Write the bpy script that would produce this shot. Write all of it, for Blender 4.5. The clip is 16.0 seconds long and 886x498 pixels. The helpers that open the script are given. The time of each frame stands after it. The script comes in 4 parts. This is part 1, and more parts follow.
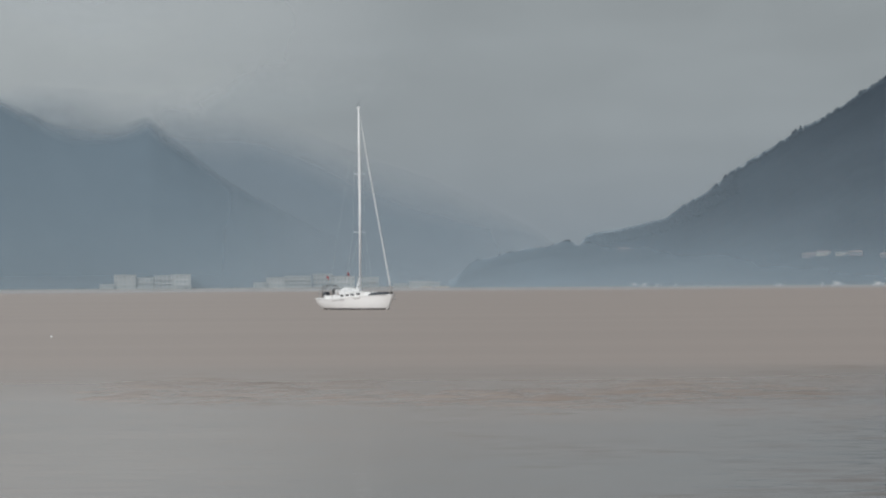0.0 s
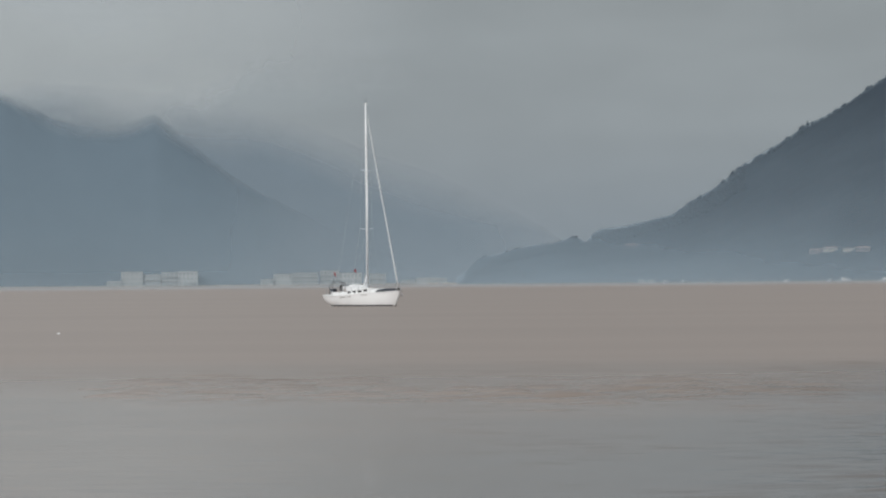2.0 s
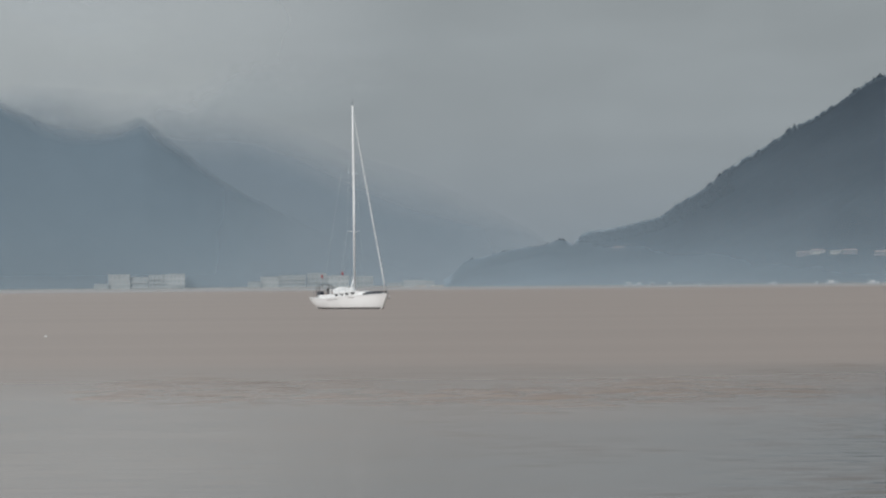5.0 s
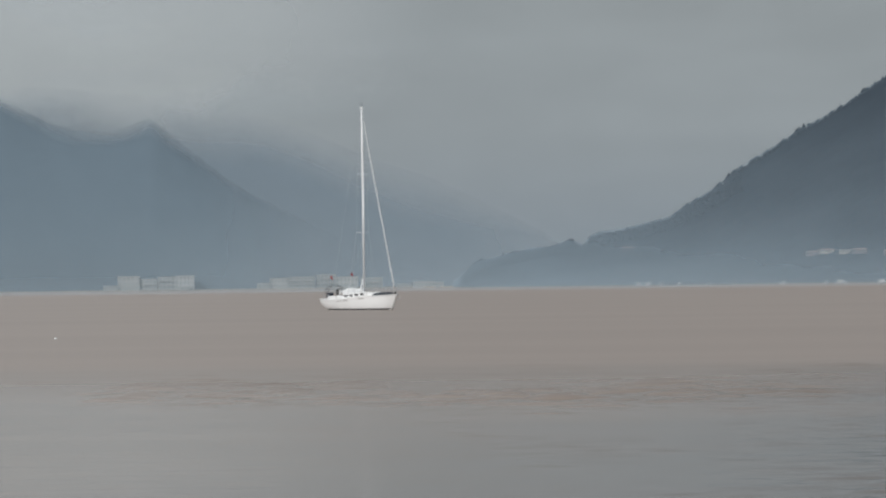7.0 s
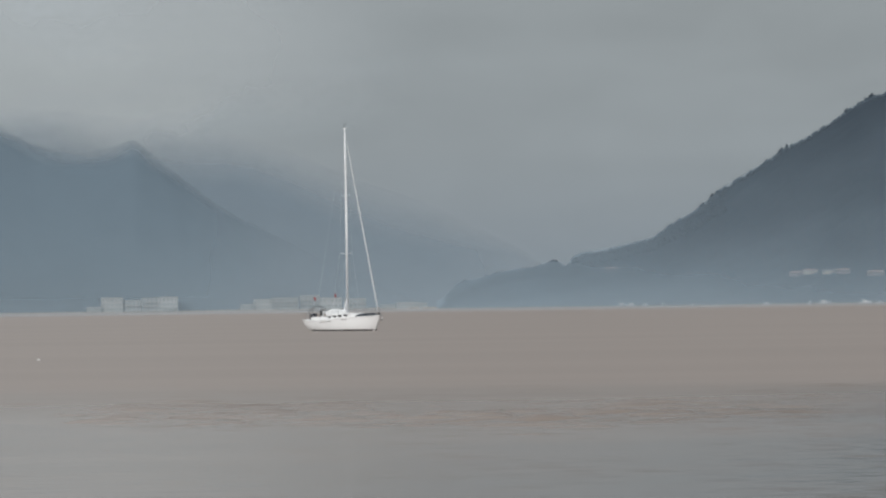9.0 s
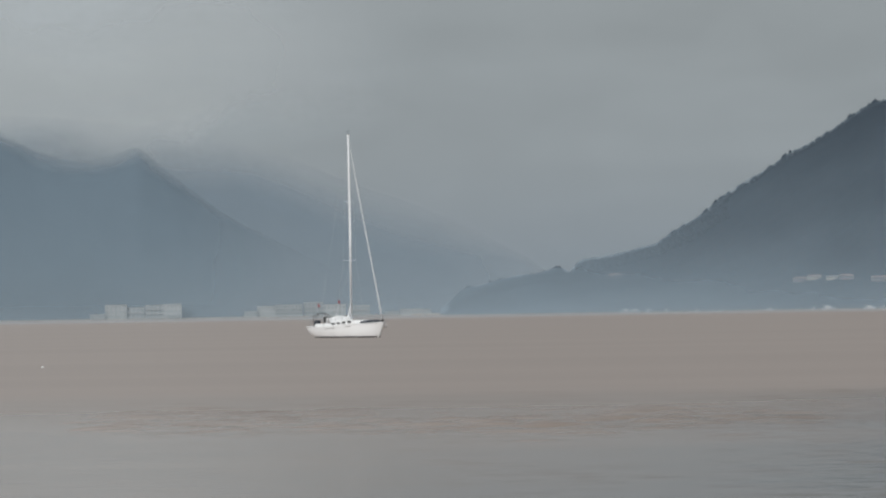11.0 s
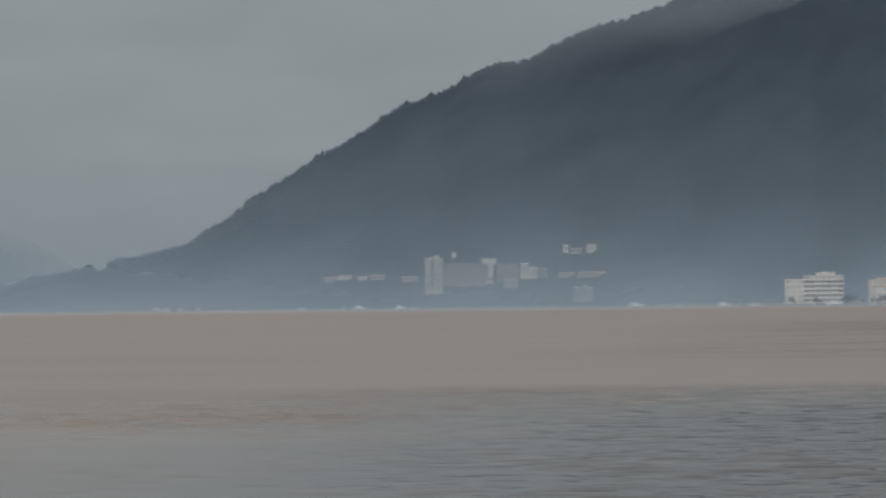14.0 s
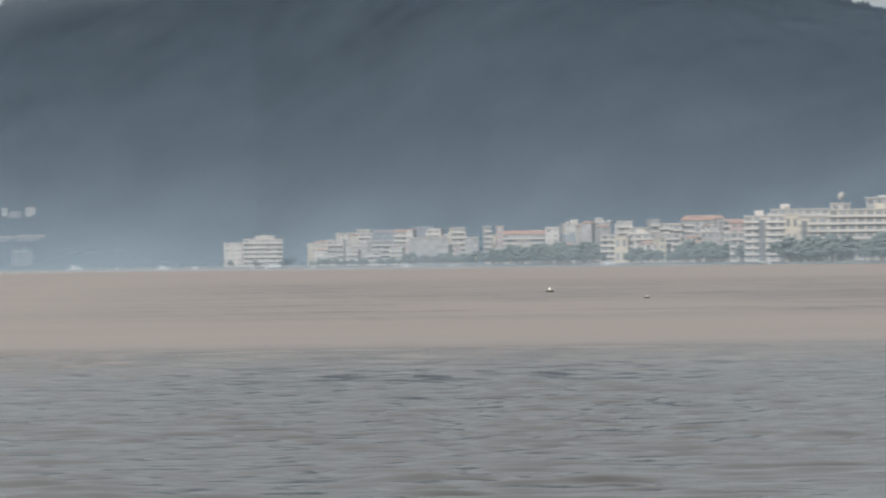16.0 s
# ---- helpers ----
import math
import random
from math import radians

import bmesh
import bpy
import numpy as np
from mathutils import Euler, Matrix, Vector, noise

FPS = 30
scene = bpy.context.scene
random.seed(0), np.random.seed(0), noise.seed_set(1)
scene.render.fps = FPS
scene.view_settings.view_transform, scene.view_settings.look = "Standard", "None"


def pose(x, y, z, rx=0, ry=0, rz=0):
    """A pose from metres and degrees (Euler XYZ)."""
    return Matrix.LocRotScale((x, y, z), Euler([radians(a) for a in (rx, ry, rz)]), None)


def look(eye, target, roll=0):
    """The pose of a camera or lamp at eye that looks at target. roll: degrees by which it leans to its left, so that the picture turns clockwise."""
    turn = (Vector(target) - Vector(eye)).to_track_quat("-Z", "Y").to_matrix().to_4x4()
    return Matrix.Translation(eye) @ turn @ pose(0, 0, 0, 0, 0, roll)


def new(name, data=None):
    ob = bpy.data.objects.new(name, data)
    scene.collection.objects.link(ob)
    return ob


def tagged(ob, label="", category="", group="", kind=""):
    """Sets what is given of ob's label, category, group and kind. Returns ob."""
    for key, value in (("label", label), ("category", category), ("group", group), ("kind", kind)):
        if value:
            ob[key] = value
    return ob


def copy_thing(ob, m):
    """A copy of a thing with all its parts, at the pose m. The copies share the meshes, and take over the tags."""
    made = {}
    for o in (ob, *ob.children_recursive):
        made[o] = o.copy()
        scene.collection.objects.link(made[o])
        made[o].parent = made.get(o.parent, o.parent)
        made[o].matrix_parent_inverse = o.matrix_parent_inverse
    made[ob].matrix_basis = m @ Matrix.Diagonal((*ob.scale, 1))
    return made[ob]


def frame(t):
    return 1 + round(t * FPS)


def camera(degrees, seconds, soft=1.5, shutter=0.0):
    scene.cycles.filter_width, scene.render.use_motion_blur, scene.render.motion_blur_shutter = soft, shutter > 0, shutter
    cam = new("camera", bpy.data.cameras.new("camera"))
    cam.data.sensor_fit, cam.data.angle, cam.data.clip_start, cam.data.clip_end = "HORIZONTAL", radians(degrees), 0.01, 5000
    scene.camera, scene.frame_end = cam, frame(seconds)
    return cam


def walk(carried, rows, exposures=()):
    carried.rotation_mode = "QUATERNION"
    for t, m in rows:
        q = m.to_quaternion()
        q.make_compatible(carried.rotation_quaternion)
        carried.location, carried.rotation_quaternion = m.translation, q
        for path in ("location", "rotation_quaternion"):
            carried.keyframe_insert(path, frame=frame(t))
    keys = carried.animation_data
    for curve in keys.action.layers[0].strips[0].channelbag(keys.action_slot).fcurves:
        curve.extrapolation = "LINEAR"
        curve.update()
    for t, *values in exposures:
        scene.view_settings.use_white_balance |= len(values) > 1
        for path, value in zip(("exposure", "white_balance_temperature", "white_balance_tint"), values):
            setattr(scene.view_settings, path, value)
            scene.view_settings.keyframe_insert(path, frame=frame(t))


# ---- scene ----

# ------------------------------------------------------------ camera
EYE_H = 2.0
cam = camera(11.0, 16.0, soft=2.3, shutter=0.25)


def bearing(az, dist, z=0.0):
    """A place at a compass bearing (degrees right of +y) and distance."""
    return Vector((dist * math.sin(radians(az)), dist * math.cos(radians(az)), z))


def aim(az, el, roll):
    target = Vector((0, 0, EYE_H)) + Vector((math.sin(radians(az)) * math.cos(radians(el)),
                                             math.cos(radians(az)) * math.cos(radians(el)), math.sin(radians(el)))) * 100
    return look((0, 0, EYE_H), target, roll)


# seconds, bearing, tilt, roll of a camera that pans on its stand
PAN = [
    (0.0, 0.023, 0.457, -0.42), (0.5, 0.049, 0.462, -0.38), (1.0, 0.039, 0.439, -0.39), (1.5, 0.036, 0.405, -0.43),
    (2.0, -0.066, 0.414, -0.50), (2.5, -0.007, 0.392, -0.51), (3.0, 0.079, 0.398, -0.55), (3.5, 0.148, 0.446, -0.57),
    (4.0, 0.175, 0.466, -0.52), (6.5, -0.063, 0.407, -0.63), (7.0, -0.022, 0.456, -0.71), (7.5, 0.041, 0.516, -0.70),
    (8.0, 0.112, 0.591, -0.82), (8.5, 0.143, 0.665, -0.80), (9.0, 0.188, 0.713, -0.78), (11.5, 0.136, 0.798, -0.92),
    (12.0, 0.088, 0.771, -0.86), (12.5, 0.080, 0.715, -0.83), (12.8, 0.397, 0.660, -0.85), (13.0, 1.444, 0.675, -0.92),
    (13.2, 2.618, 0.690, -0.85), (13.5, 4.204, 0.720, -0.80), (13.7, 4.939, 0.720, -0.70), (14.0, 5.970, 0.712, -0.59),
    (14.5, 7.576, 0.636, -0.54), (15.0, 9.348, 0.502, -0.55), (15.5, 11.017, 0.357, -0.55), (16.0, 12.938, 0.183, -0.64),
]
walk(cam, [(t, aim(a, e, r)) for t, a, e, r in PAN],
     exposures=[(0.0, 0.0), (12.7, 0.0), (13.2, -0.08), (13.7, -0.13), (14.1, -0.11), (14.5, -0.02), (15.0, 0.17), (15.5, 0.38), (16.0, 0.46)])

# ------------------------------------------------------------ sky and sun
SUN_AZ, SUN_EL = 212.0, 30.0
world = bpy.data.worlds.new("sky")
scene.world = world
world.use_nodes = True


class Nodes:
    """Short-hand for a node tree."""

    def __init__(self, tree):
        self.tree = tree
        tree.nodes.clear()

    def add(self, kind, **sockets):
        n = self.tree.nodes.new(kind)
        for key, value in sockets.items():
            self.put(n, key, value)
        return n

    def put(self, n, key, value):
        sock = n.inputs[int(key[1:])] if key[0] == "i" and key[1:].isdigit() else n.inputs[key.replace("_", " ")]
        if isinstance(value, bpy.types.NodeSocket):
            self.tree.links.new(value, sock)
        else:
            sock.default_value = value

    def math(self, op, a, b=0.0, clamp=False):
        n = self.add("ShaderNodeMath", i0=a, i1=b)
        n.operation, n.use_clamp = op, clamp
        return n.outputs[0]

    def ramp(self, fac, stops):
        n = self.add("ShaderNodeValToRGB", Fac=fac)
        e = n.color_ramp.elements
        while len(e) < len(stops):
            e.new(0.5)
        for el, (p, c) in zip(e, stops):
            el.position = p
            el.color = (c, c, c, 1) if isinstance(c, (int, float)) else (*c, 1)
        return n.outputs[0]

    def mix(self, fac, a, b, blend="MIX"):
        n = self.tree.nodes.new("ShaderNodeMix")
        n.data_type, n.blend_type = "RGBA", blend
        for i, v in ((0, fac), (6, a), (7, b)):
            if isinstance(v, bpy.types.NodeSocket):
                self.tree.links.new(v, n.inputs[i])
            else:
                n.inputs[i].default_value = v if i == 0 else (*v, 1)
        return n.outputs[2]

    def noise(self, vec, scale, detail=4.0, rough=0.55, dist=0.0):
        return self.add("ShaderNodeTexNoise", Vector=vec, Scale=scale, Detail=detail, Roughness=rough, Distortion=dist).outputs[0]

    def scaled(self, vec, s):
        n = self.add("ShaderNodeMapping", Vector=vec)
        n.inputs["Scale"].default_value = s
        return n.outputs[0]

    def maprange(self, v, a, b, c=0.0, d=1.0, smooth=True):
        n = self.add("ShaderNodeMapRange", i0=v, i1=a, i2=b, i3=c, i4=d)
        n.interpolation_type = "SMOOTHSTEP" if smooth else "LINEAR"
        return n.outputs[0]


def build_sky():
    n = Nodes(world.node_tree)
    sky = n.add("ShaderNodeTexSky")
    sky.sky_type, sky.sun_disc = "NISHITA", False
    sky.sun_elevation, sky.sun_rotation = radians(SUN_EL), radians(SUN_AZ)
    way = n.add("ShaderNodeTexCoord").outputs["Generated"]
    xyz = n.add("ShaderNodeSeparateXYZ", Vector=way)
    # low stratus: long soft streaks, a paler bank towards -x, greyer low down
    streak = n.noise(n.scaled(way, (9, 9, 45)), 1.0, 5, 0.5, 0.3)
    billow = n.noise(n.scaled(way, (30, 30, 70)), 1.0, 4, 0.55, 0.6)
    height = n.maprange(xyz.outputs["Z"], 0.0, 0.075, smooth=False)
    bank = n.math("MULTIPLY", n.maprange(xyz.outputs["X"], 0.005, -0.075), n.maprange(xyz.outputs["Z"], 0.028, 0.058))
    base = n.ramp(height, [(0.0, (0.224, 0.270, 0.318)), (0.45, (0.262, 0.294, 0.320)), (1.0, (0.288, 0.313, 0.328))])
    lum = n.math("ADD", n.math("MULTIPLY", n.math("SUBTRACT", streak, 0.5), 0.34), n.math("MULTIPLY", n.math("SUBTRACT", billow, 0.5), 0.14))
    lum = n.math("ADD", n.math("ADD", 1.0, lum), n.math("MULTIPLY", bank, 0.42))
    # brighter and less blue overhead
    high = n.maprange(xyz.outputs["Z"], 0.07, 0.5)
    lum = n.math("MULTIPLY", lum, n.math("ADD", 1.0, n.math("MULTIPLY", high, 0.55)))
    tint = n.maprange(xyz.outputs["Z"], 0.07, 0.22)
    warm = n.math("MULTIPLY", lum, n.math("ADD", 1.0, n.math("MULTIPLY", tint, 0.04)))
    cool = n.math("MULTIPLY", lum, n.math("SUBTRACT", 1.0, n.math("MULTIPLY", tint, 0.035)))
    lumc = n.add("ShaderNodeCombineXYZ", X=warm, Y=lum, Z=cool).outputs[0]
    cloud = n.mix(1.0, base, (1, 1, 1), "MULTIPLY")
    n.put(cloud.node, "i7", lumc)
    skyc = n.add("ShaderNodeBackground", Color=sky.outputs[0], Strength=0.07)
    clc = n.add("ShaderNodeBackground", Color=cloud, Strength=1.0)
    both = n.add("ShaderNodeMixShader", i0=0.93, i1=skyc.outputs[0], i2=clc.outputs[0])
    out = n.add("ShaderNodeOutputWorld", Surface=both.outputs[0])


build_sky()
sun = new("sun", bpy.data.lights.new("sun", "SUN"))
sun.data.energy, sun.data.angle, sun.data.color = 2.1, radians(10), (1.0, 0.965, 0.92)
sun.matrix_world = look(bearing(SUN_AZ, 100, 100 * math.tan(radians(SUN_EL))), (0, 0, 0))


# ------------------------------------------------------------ materials
def material(name):
    m = bpy.data.materials.new(name)
    m.use_nodes = True
    return m, Nodes(m.node_tree)


def finish(n, surface):
    n.add("ShaderNodeOutputMaterial", Surface=surface)


def paint(name, colour, rough=0.6, grime=0.15, scale=0.5, metal=0.0, vary=0.0):
    """A painted or coated surface with grain and larger stains; vary: difference from object to object."""
    m, n = material(name)
    pos = n.add("ShaderNodeTexCoord").outputs["Object"]
    big, fine = n.noise(pos, scale, 3), n.noise(pos, scale * 14, 4)
    f = n.math("ADD", n.math("MULTIPLY", big, 0.7), n.math("MULTIPLY", fine, 0.3))
    dark = tuple(c * (1 - grime * 2) for c in colour)
    c = n.mix(n.maprange(f, 0.3, 0.62), dark, colour)
    if vary:
        r = n.add("ShaderNodeObjectInfo").outputs["Random"]
        hsv = n.add("ShaderNodeHueSaturation", Color=c, Value=n.maprange(r, 0, 1, 1 - vary, 1 + vary, False))
        c = hsv.outputs[0]
    b = n.add("ShaderNodeBsdfPrincipled", Base_Color=c, Roughness=rough, Metallic=metal)
    bump = n.add("ShaderNodeBump", Height=fine, Strength=0.08, Distance=0.02)
    n.put(b, "Normal", bump.outputs[0])
    finish(n, b.outputs[0])
    return m


def forest_material(name, a, b, scale=0.03):
    m, n = material(name)
    pos = n.add("ShaderNodeNewGeometry").outputs["Position"]
    isl = n.add("ShaderNodeNewGeometry").outputs["Random Per Island"]
    big, mid, fine = n.noise(pos, scale * 0.2, 3), n.noise(pos, scale, 4), n.noise(pos, scale * 9, 3)
    f = n.math("ADD", n.math("ADD", n.math("MULTIPLY", big, 0.45), n.math("MULTIPLY", mid, 0.3)), n.math("MULTIPLY", fine, 0.25))
    f = n.math("ADD", f, n.math("MULTIPLY", n.math("SUBTRACT", isl, 0.5), 0.12))
    c = n.mix(n.maprange(f, 0.32, 0.66), a, b)
    s = n.add("ShaderNodeBsdfDiffuse", Color=c, Roughness=0.8)
    bump = n.add("ShaderNodeBump", Height=fine, Strength=0.1, Distance=1.5)
    n.put(s, "Normal", bump.outputs[0])
    finish(n, s.outputs[0])
    return m


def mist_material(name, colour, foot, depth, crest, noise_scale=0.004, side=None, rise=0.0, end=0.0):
    """A see-through sheet standing in for haze before a slope: foot is its cover at the shore, thinning with height
    over depth metres to crest.
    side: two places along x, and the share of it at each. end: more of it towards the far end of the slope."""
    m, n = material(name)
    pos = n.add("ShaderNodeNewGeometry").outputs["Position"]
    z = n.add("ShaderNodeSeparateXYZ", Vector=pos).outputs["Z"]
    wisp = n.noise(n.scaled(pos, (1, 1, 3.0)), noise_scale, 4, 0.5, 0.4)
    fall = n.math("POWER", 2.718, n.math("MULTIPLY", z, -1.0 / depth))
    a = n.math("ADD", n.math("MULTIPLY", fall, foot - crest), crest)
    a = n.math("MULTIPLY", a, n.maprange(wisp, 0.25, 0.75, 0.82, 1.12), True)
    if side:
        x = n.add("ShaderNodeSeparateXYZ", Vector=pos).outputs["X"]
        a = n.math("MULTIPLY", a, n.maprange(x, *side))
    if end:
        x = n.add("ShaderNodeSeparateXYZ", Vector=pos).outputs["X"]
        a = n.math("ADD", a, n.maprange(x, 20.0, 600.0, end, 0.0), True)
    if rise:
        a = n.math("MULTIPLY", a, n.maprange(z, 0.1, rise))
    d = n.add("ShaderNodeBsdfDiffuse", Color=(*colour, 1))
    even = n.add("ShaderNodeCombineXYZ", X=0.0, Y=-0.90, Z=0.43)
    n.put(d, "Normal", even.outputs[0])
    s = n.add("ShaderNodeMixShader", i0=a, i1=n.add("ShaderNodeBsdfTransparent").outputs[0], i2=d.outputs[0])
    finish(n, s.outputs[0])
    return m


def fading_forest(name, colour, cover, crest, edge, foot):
    """A far wooded slope, haze put into its pale colour and see-through fading. Its texture space is bearing and share
    of the crest's height.
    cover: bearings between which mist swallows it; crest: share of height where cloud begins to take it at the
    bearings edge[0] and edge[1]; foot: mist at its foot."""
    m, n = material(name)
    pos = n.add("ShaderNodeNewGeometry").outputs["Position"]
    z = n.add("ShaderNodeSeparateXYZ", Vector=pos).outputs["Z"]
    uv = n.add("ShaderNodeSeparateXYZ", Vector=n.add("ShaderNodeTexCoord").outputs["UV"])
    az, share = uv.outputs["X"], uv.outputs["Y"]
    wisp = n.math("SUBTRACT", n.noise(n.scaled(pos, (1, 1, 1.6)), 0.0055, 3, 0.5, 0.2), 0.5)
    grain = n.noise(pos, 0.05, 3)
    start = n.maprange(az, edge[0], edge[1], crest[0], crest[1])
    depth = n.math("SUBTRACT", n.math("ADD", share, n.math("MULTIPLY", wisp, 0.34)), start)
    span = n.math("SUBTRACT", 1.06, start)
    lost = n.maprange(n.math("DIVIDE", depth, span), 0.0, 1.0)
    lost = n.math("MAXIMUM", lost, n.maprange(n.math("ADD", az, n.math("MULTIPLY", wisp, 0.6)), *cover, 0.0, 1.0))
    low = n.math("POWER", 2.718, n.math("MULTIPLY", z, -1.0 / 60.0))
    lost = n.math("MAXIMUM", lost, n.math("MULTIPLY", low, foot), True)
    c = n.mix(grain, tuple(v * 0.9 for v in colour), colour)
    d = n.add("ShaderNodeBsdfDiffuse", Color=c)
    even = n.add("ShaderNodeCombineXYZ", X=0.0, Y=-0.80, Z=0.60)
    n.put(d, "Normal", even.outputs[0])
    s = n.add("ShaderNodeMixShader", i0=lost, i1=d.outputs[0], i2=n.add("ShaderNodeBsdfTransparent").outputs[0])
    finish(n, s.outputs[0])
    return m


def cloud_material(name, colour):
    """Soft stratus with a ragged lower edge that thins out upwards and towards its end."""
    m, n = material(name)
    pos = n.add("ShaderNodeNewGeometry").outputs["Position"]
    g = n.add("ShaderNodeSeparateXYZ", Vector=n.add("ShaderNodeTexCoord").outputs["UV"])
    az, up = g.outputs["X"], g.outputs["Y"]
    broad = n.math("SUBTRACT", n.noise(n.scaled(pos, (1, 1, 1.8)), 0.0055, 2, 0.45, 0.15), 0.5)
    puff = n.math("SUBTRACT", n.noise(n.scaled(pos, (1, 1, 1.5)), 0.019, 3, 0.5, 0.2), 0.5)
    # the base hangs lowest over the saddle
    sag = n.math("MULTIPLY", n.math("MINIMUM", n.math("ABSOLUTE", n.math("ADD", az, 4.25)), 2.0), -0.085)
    edge = n.math("ADD", n.math("ADD", up, sag), n.math("ADD", n.math("MULTIPLY", broad, 0.42), n.math("MULTIPLY", puff, 0.16)))
    a = n.maprange(edge, 0.05, 0.20)
    a = n.math("MULTIPLY", a, n.maprange(edge, 1.0, 0.34, 0.0, 0.9))
    a = n.math("MULTIPLY", a, n.maprange(n.math("ADD", az, n.math("MULTIPLY", broad, 2.0)), 0.2, -3.4))
    a = n.math("MULTIPLY", a, n.maprange(broad, -0.3, 0.2, 0.6, 1.0), True)
    c = n.mix(n.maprange(broad, -0.2, 0.2), tuple(v * 0.95 for v in colour), colour)
    d = n.add("ShaderNodeBsdfDiffuse", Color=c)
    even = n.add("ShaderNodeCombineXYZ", X=0.0, Y=-0.90, Z=0.43)
    n.put(d, "Normal", even.outputs[0])
    s = n.add("ShaderNodeMixShader", i0=a, i1=n.add("ShaderNodeBsdfTransparent").outputs[0], i2=d.outputs[0])
    finish(n, s.outputs[0])
    return m


def summit_cloud_material(name, colour, most):
    """Thin cloud that touches a summit; its texture space is bearing and tilt, its base climbs with the bearing."""
    m, n = material(name)
    pos = n.add("ShaderNodeNewGeometry").outputs["Position"]
    g = n.add("ShaderNodeSeparateXYZ", Vector=n.add("ShaderNodeTexCoord").outputs["UV"])
    az, up = g.outputs["X"], g.outputs["Y"]
    wisp = n.math("SUBTRACT", n.noise(n.scaled(pos, (1, 1, 1.8)), 0.009, 3, 0.5, 0.2), 0.5)
    over = n.math("SUBTRACT", up, n.math("ADD", n.math("MULTIPLY", az, 0.21), 1.36))
    over = n.math("ADD", over, n.math("MULTIPLY", wisp, 0.5))
    a = n.math("MULTIPLY", n.maprange(over, -0.12, 0.55, 0.0, most), n.maprange(az, 5.4, 7.4))
    a = n.math("MULTIPLY", a, n.maprange(az, 13.5, 11.0))
    a = n.math("MULTIPLY", a, n.maprange(up, 5.6, 4.6), True)
    d = n.add("ShaderNodeBsdfDiffuse", Color=(*colour, 1))
    even = n.add("ShaderNodeCombineXYZ", X=0.0, Y=-0.90, Z=0.43)
    n.put(d, "Normal", even.outputs[0])
    s = n.add("ShaderNodeMixShader", i0=a, i1=n.add("ShaderNodeBsdfTransparent").outputs[0], i2=d.outputs[0])
    finish(n, s.outputs[0])
    return m


def water_material():
    m, n = material("silty_water")
    pos = n.add("ShaderNodeNewGeometry").outputs["Position"]
    xyz = n.add("ShaderNodeSeparateXYZ", Vector=pos)
    drift = n.noise(n.scaled(pos, (0.35, 1, 1)), 0.03, 4)
    swirl = n.noise(n.scaled(pos, (0.12, 1, 1)), 0.25, 4)
    # the silt plume begins about a hundred metres out
    edge = n.math("ADD", xyz.outputs["Y"], n.math("MULTIPLY", n.math("SUBTRACT", drift, 0.5), 22.0))
    edge = n.math("ADD", edge, n.math("MULTIPLY", xyz.outputs["X"], 0.12))
    plume = n.maprange(edge, 104, 121)
    near = n.mix(n.maprange(swirl, 0.3, 0.7), (0.222, 0.178, 0.153), (0.252, 0.205, 0.177))
    far = n.mix(n.maprange(drift, 0.3, 0.7), (0.268, 0.214, 0.187), (0.298, 0.241, 0.211))
    # clearer, ruffled water towards +x
    side = n.math("SUBTRACT", xyz.outputs["X"], n.math("MULTIPLY", xyz.outputs["Y"], 0.17))
    clear = n.maprange(n.math("ADD", side, n.math("MULTIPLY", n.math("SUBTRACT", drift, 0.5), 14.0)), -13.0, 1.0)
    near = n.mix(clear, near, (0.054, 0.047, 0.044))
    seam = n.math("MULTIPLY", n.maprange(xyz.outputs["Y"], 74, 98), clear)
    fleck = n.maprange(n.noise(n.scaled(pos, (0.6, 1, 1)), 0.8, 4, 0.6), 0.46, 0.56, 0.35, 1.0)
    near = n.mix(n.math("MULTIPLY", fleck, seam), near, (0.215, 0.178, 0.157))
    # cat's paws: the darker look of ruffled water is painted as colour
    paws = n.maprange(n.noise(n.scaled(pos, (0.40, 1, 1)), 0.07, 5, 0.7), 0.44, 0.55)
    belt = n.math("MULTIPLY", n.maprange(xyz.outputs["Y"], 150, 185), n.math("SUBTRACT", 1.0, n.maprange(xyz.outputs["Y"], 380, 620)))
    mottle = n.maprange(n.noise(n.scaled(pos, (1.3, 0.09, 1)), 1.0, 4, 0.6), 0.40, 0.60, 0.15, 1.0)
    paws = n.math("MULTIPLY", n.math("MULTIPLY", n.math("MULTIPLY", paws, mottle), belt), n.maprange(side, -12.0, 10.0))
    far = n.mix(paws, far, (0.085, 0.074, 0.070))
    # paler far out: haze and reflected sky mixed into the water's colour
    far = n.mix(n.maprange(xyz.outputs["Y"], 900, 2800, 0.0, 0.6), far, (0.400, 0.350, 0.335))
    c = n.mix(plume, near, far)
    rip = n.noise(n.scaled(pos, (0.35, 1, 1)), 3.0, 3, 0.6)
    rip2 = n.noise(n.scaled(pos, (0.4, 1, 1)), 0.6, 3, 0.5)
    h = n.math("ADD", n.math("MULTIPLY", rip, 0.03), n.math("MULTIPLY", rip2, 0.06))
    bump = n.add("ShaderNodeBump", Height=h, Strength=0.12, Distance=1.0)
    film = n.math("SUBTRACT", 0.20, n.math("MULTIPLY", clear, 0.09))  # the calm silty part is duller
    b = n.add("ShaderNodeBsdfPrincipled", Base_Color=c, Roughness=n.maprange(xyz.outputs["Y"], 80, 122, film, 0.38, False), IOR=1.33, Normal=bump.outputs[0])
    finish(n, b.outputs[0])
    return m


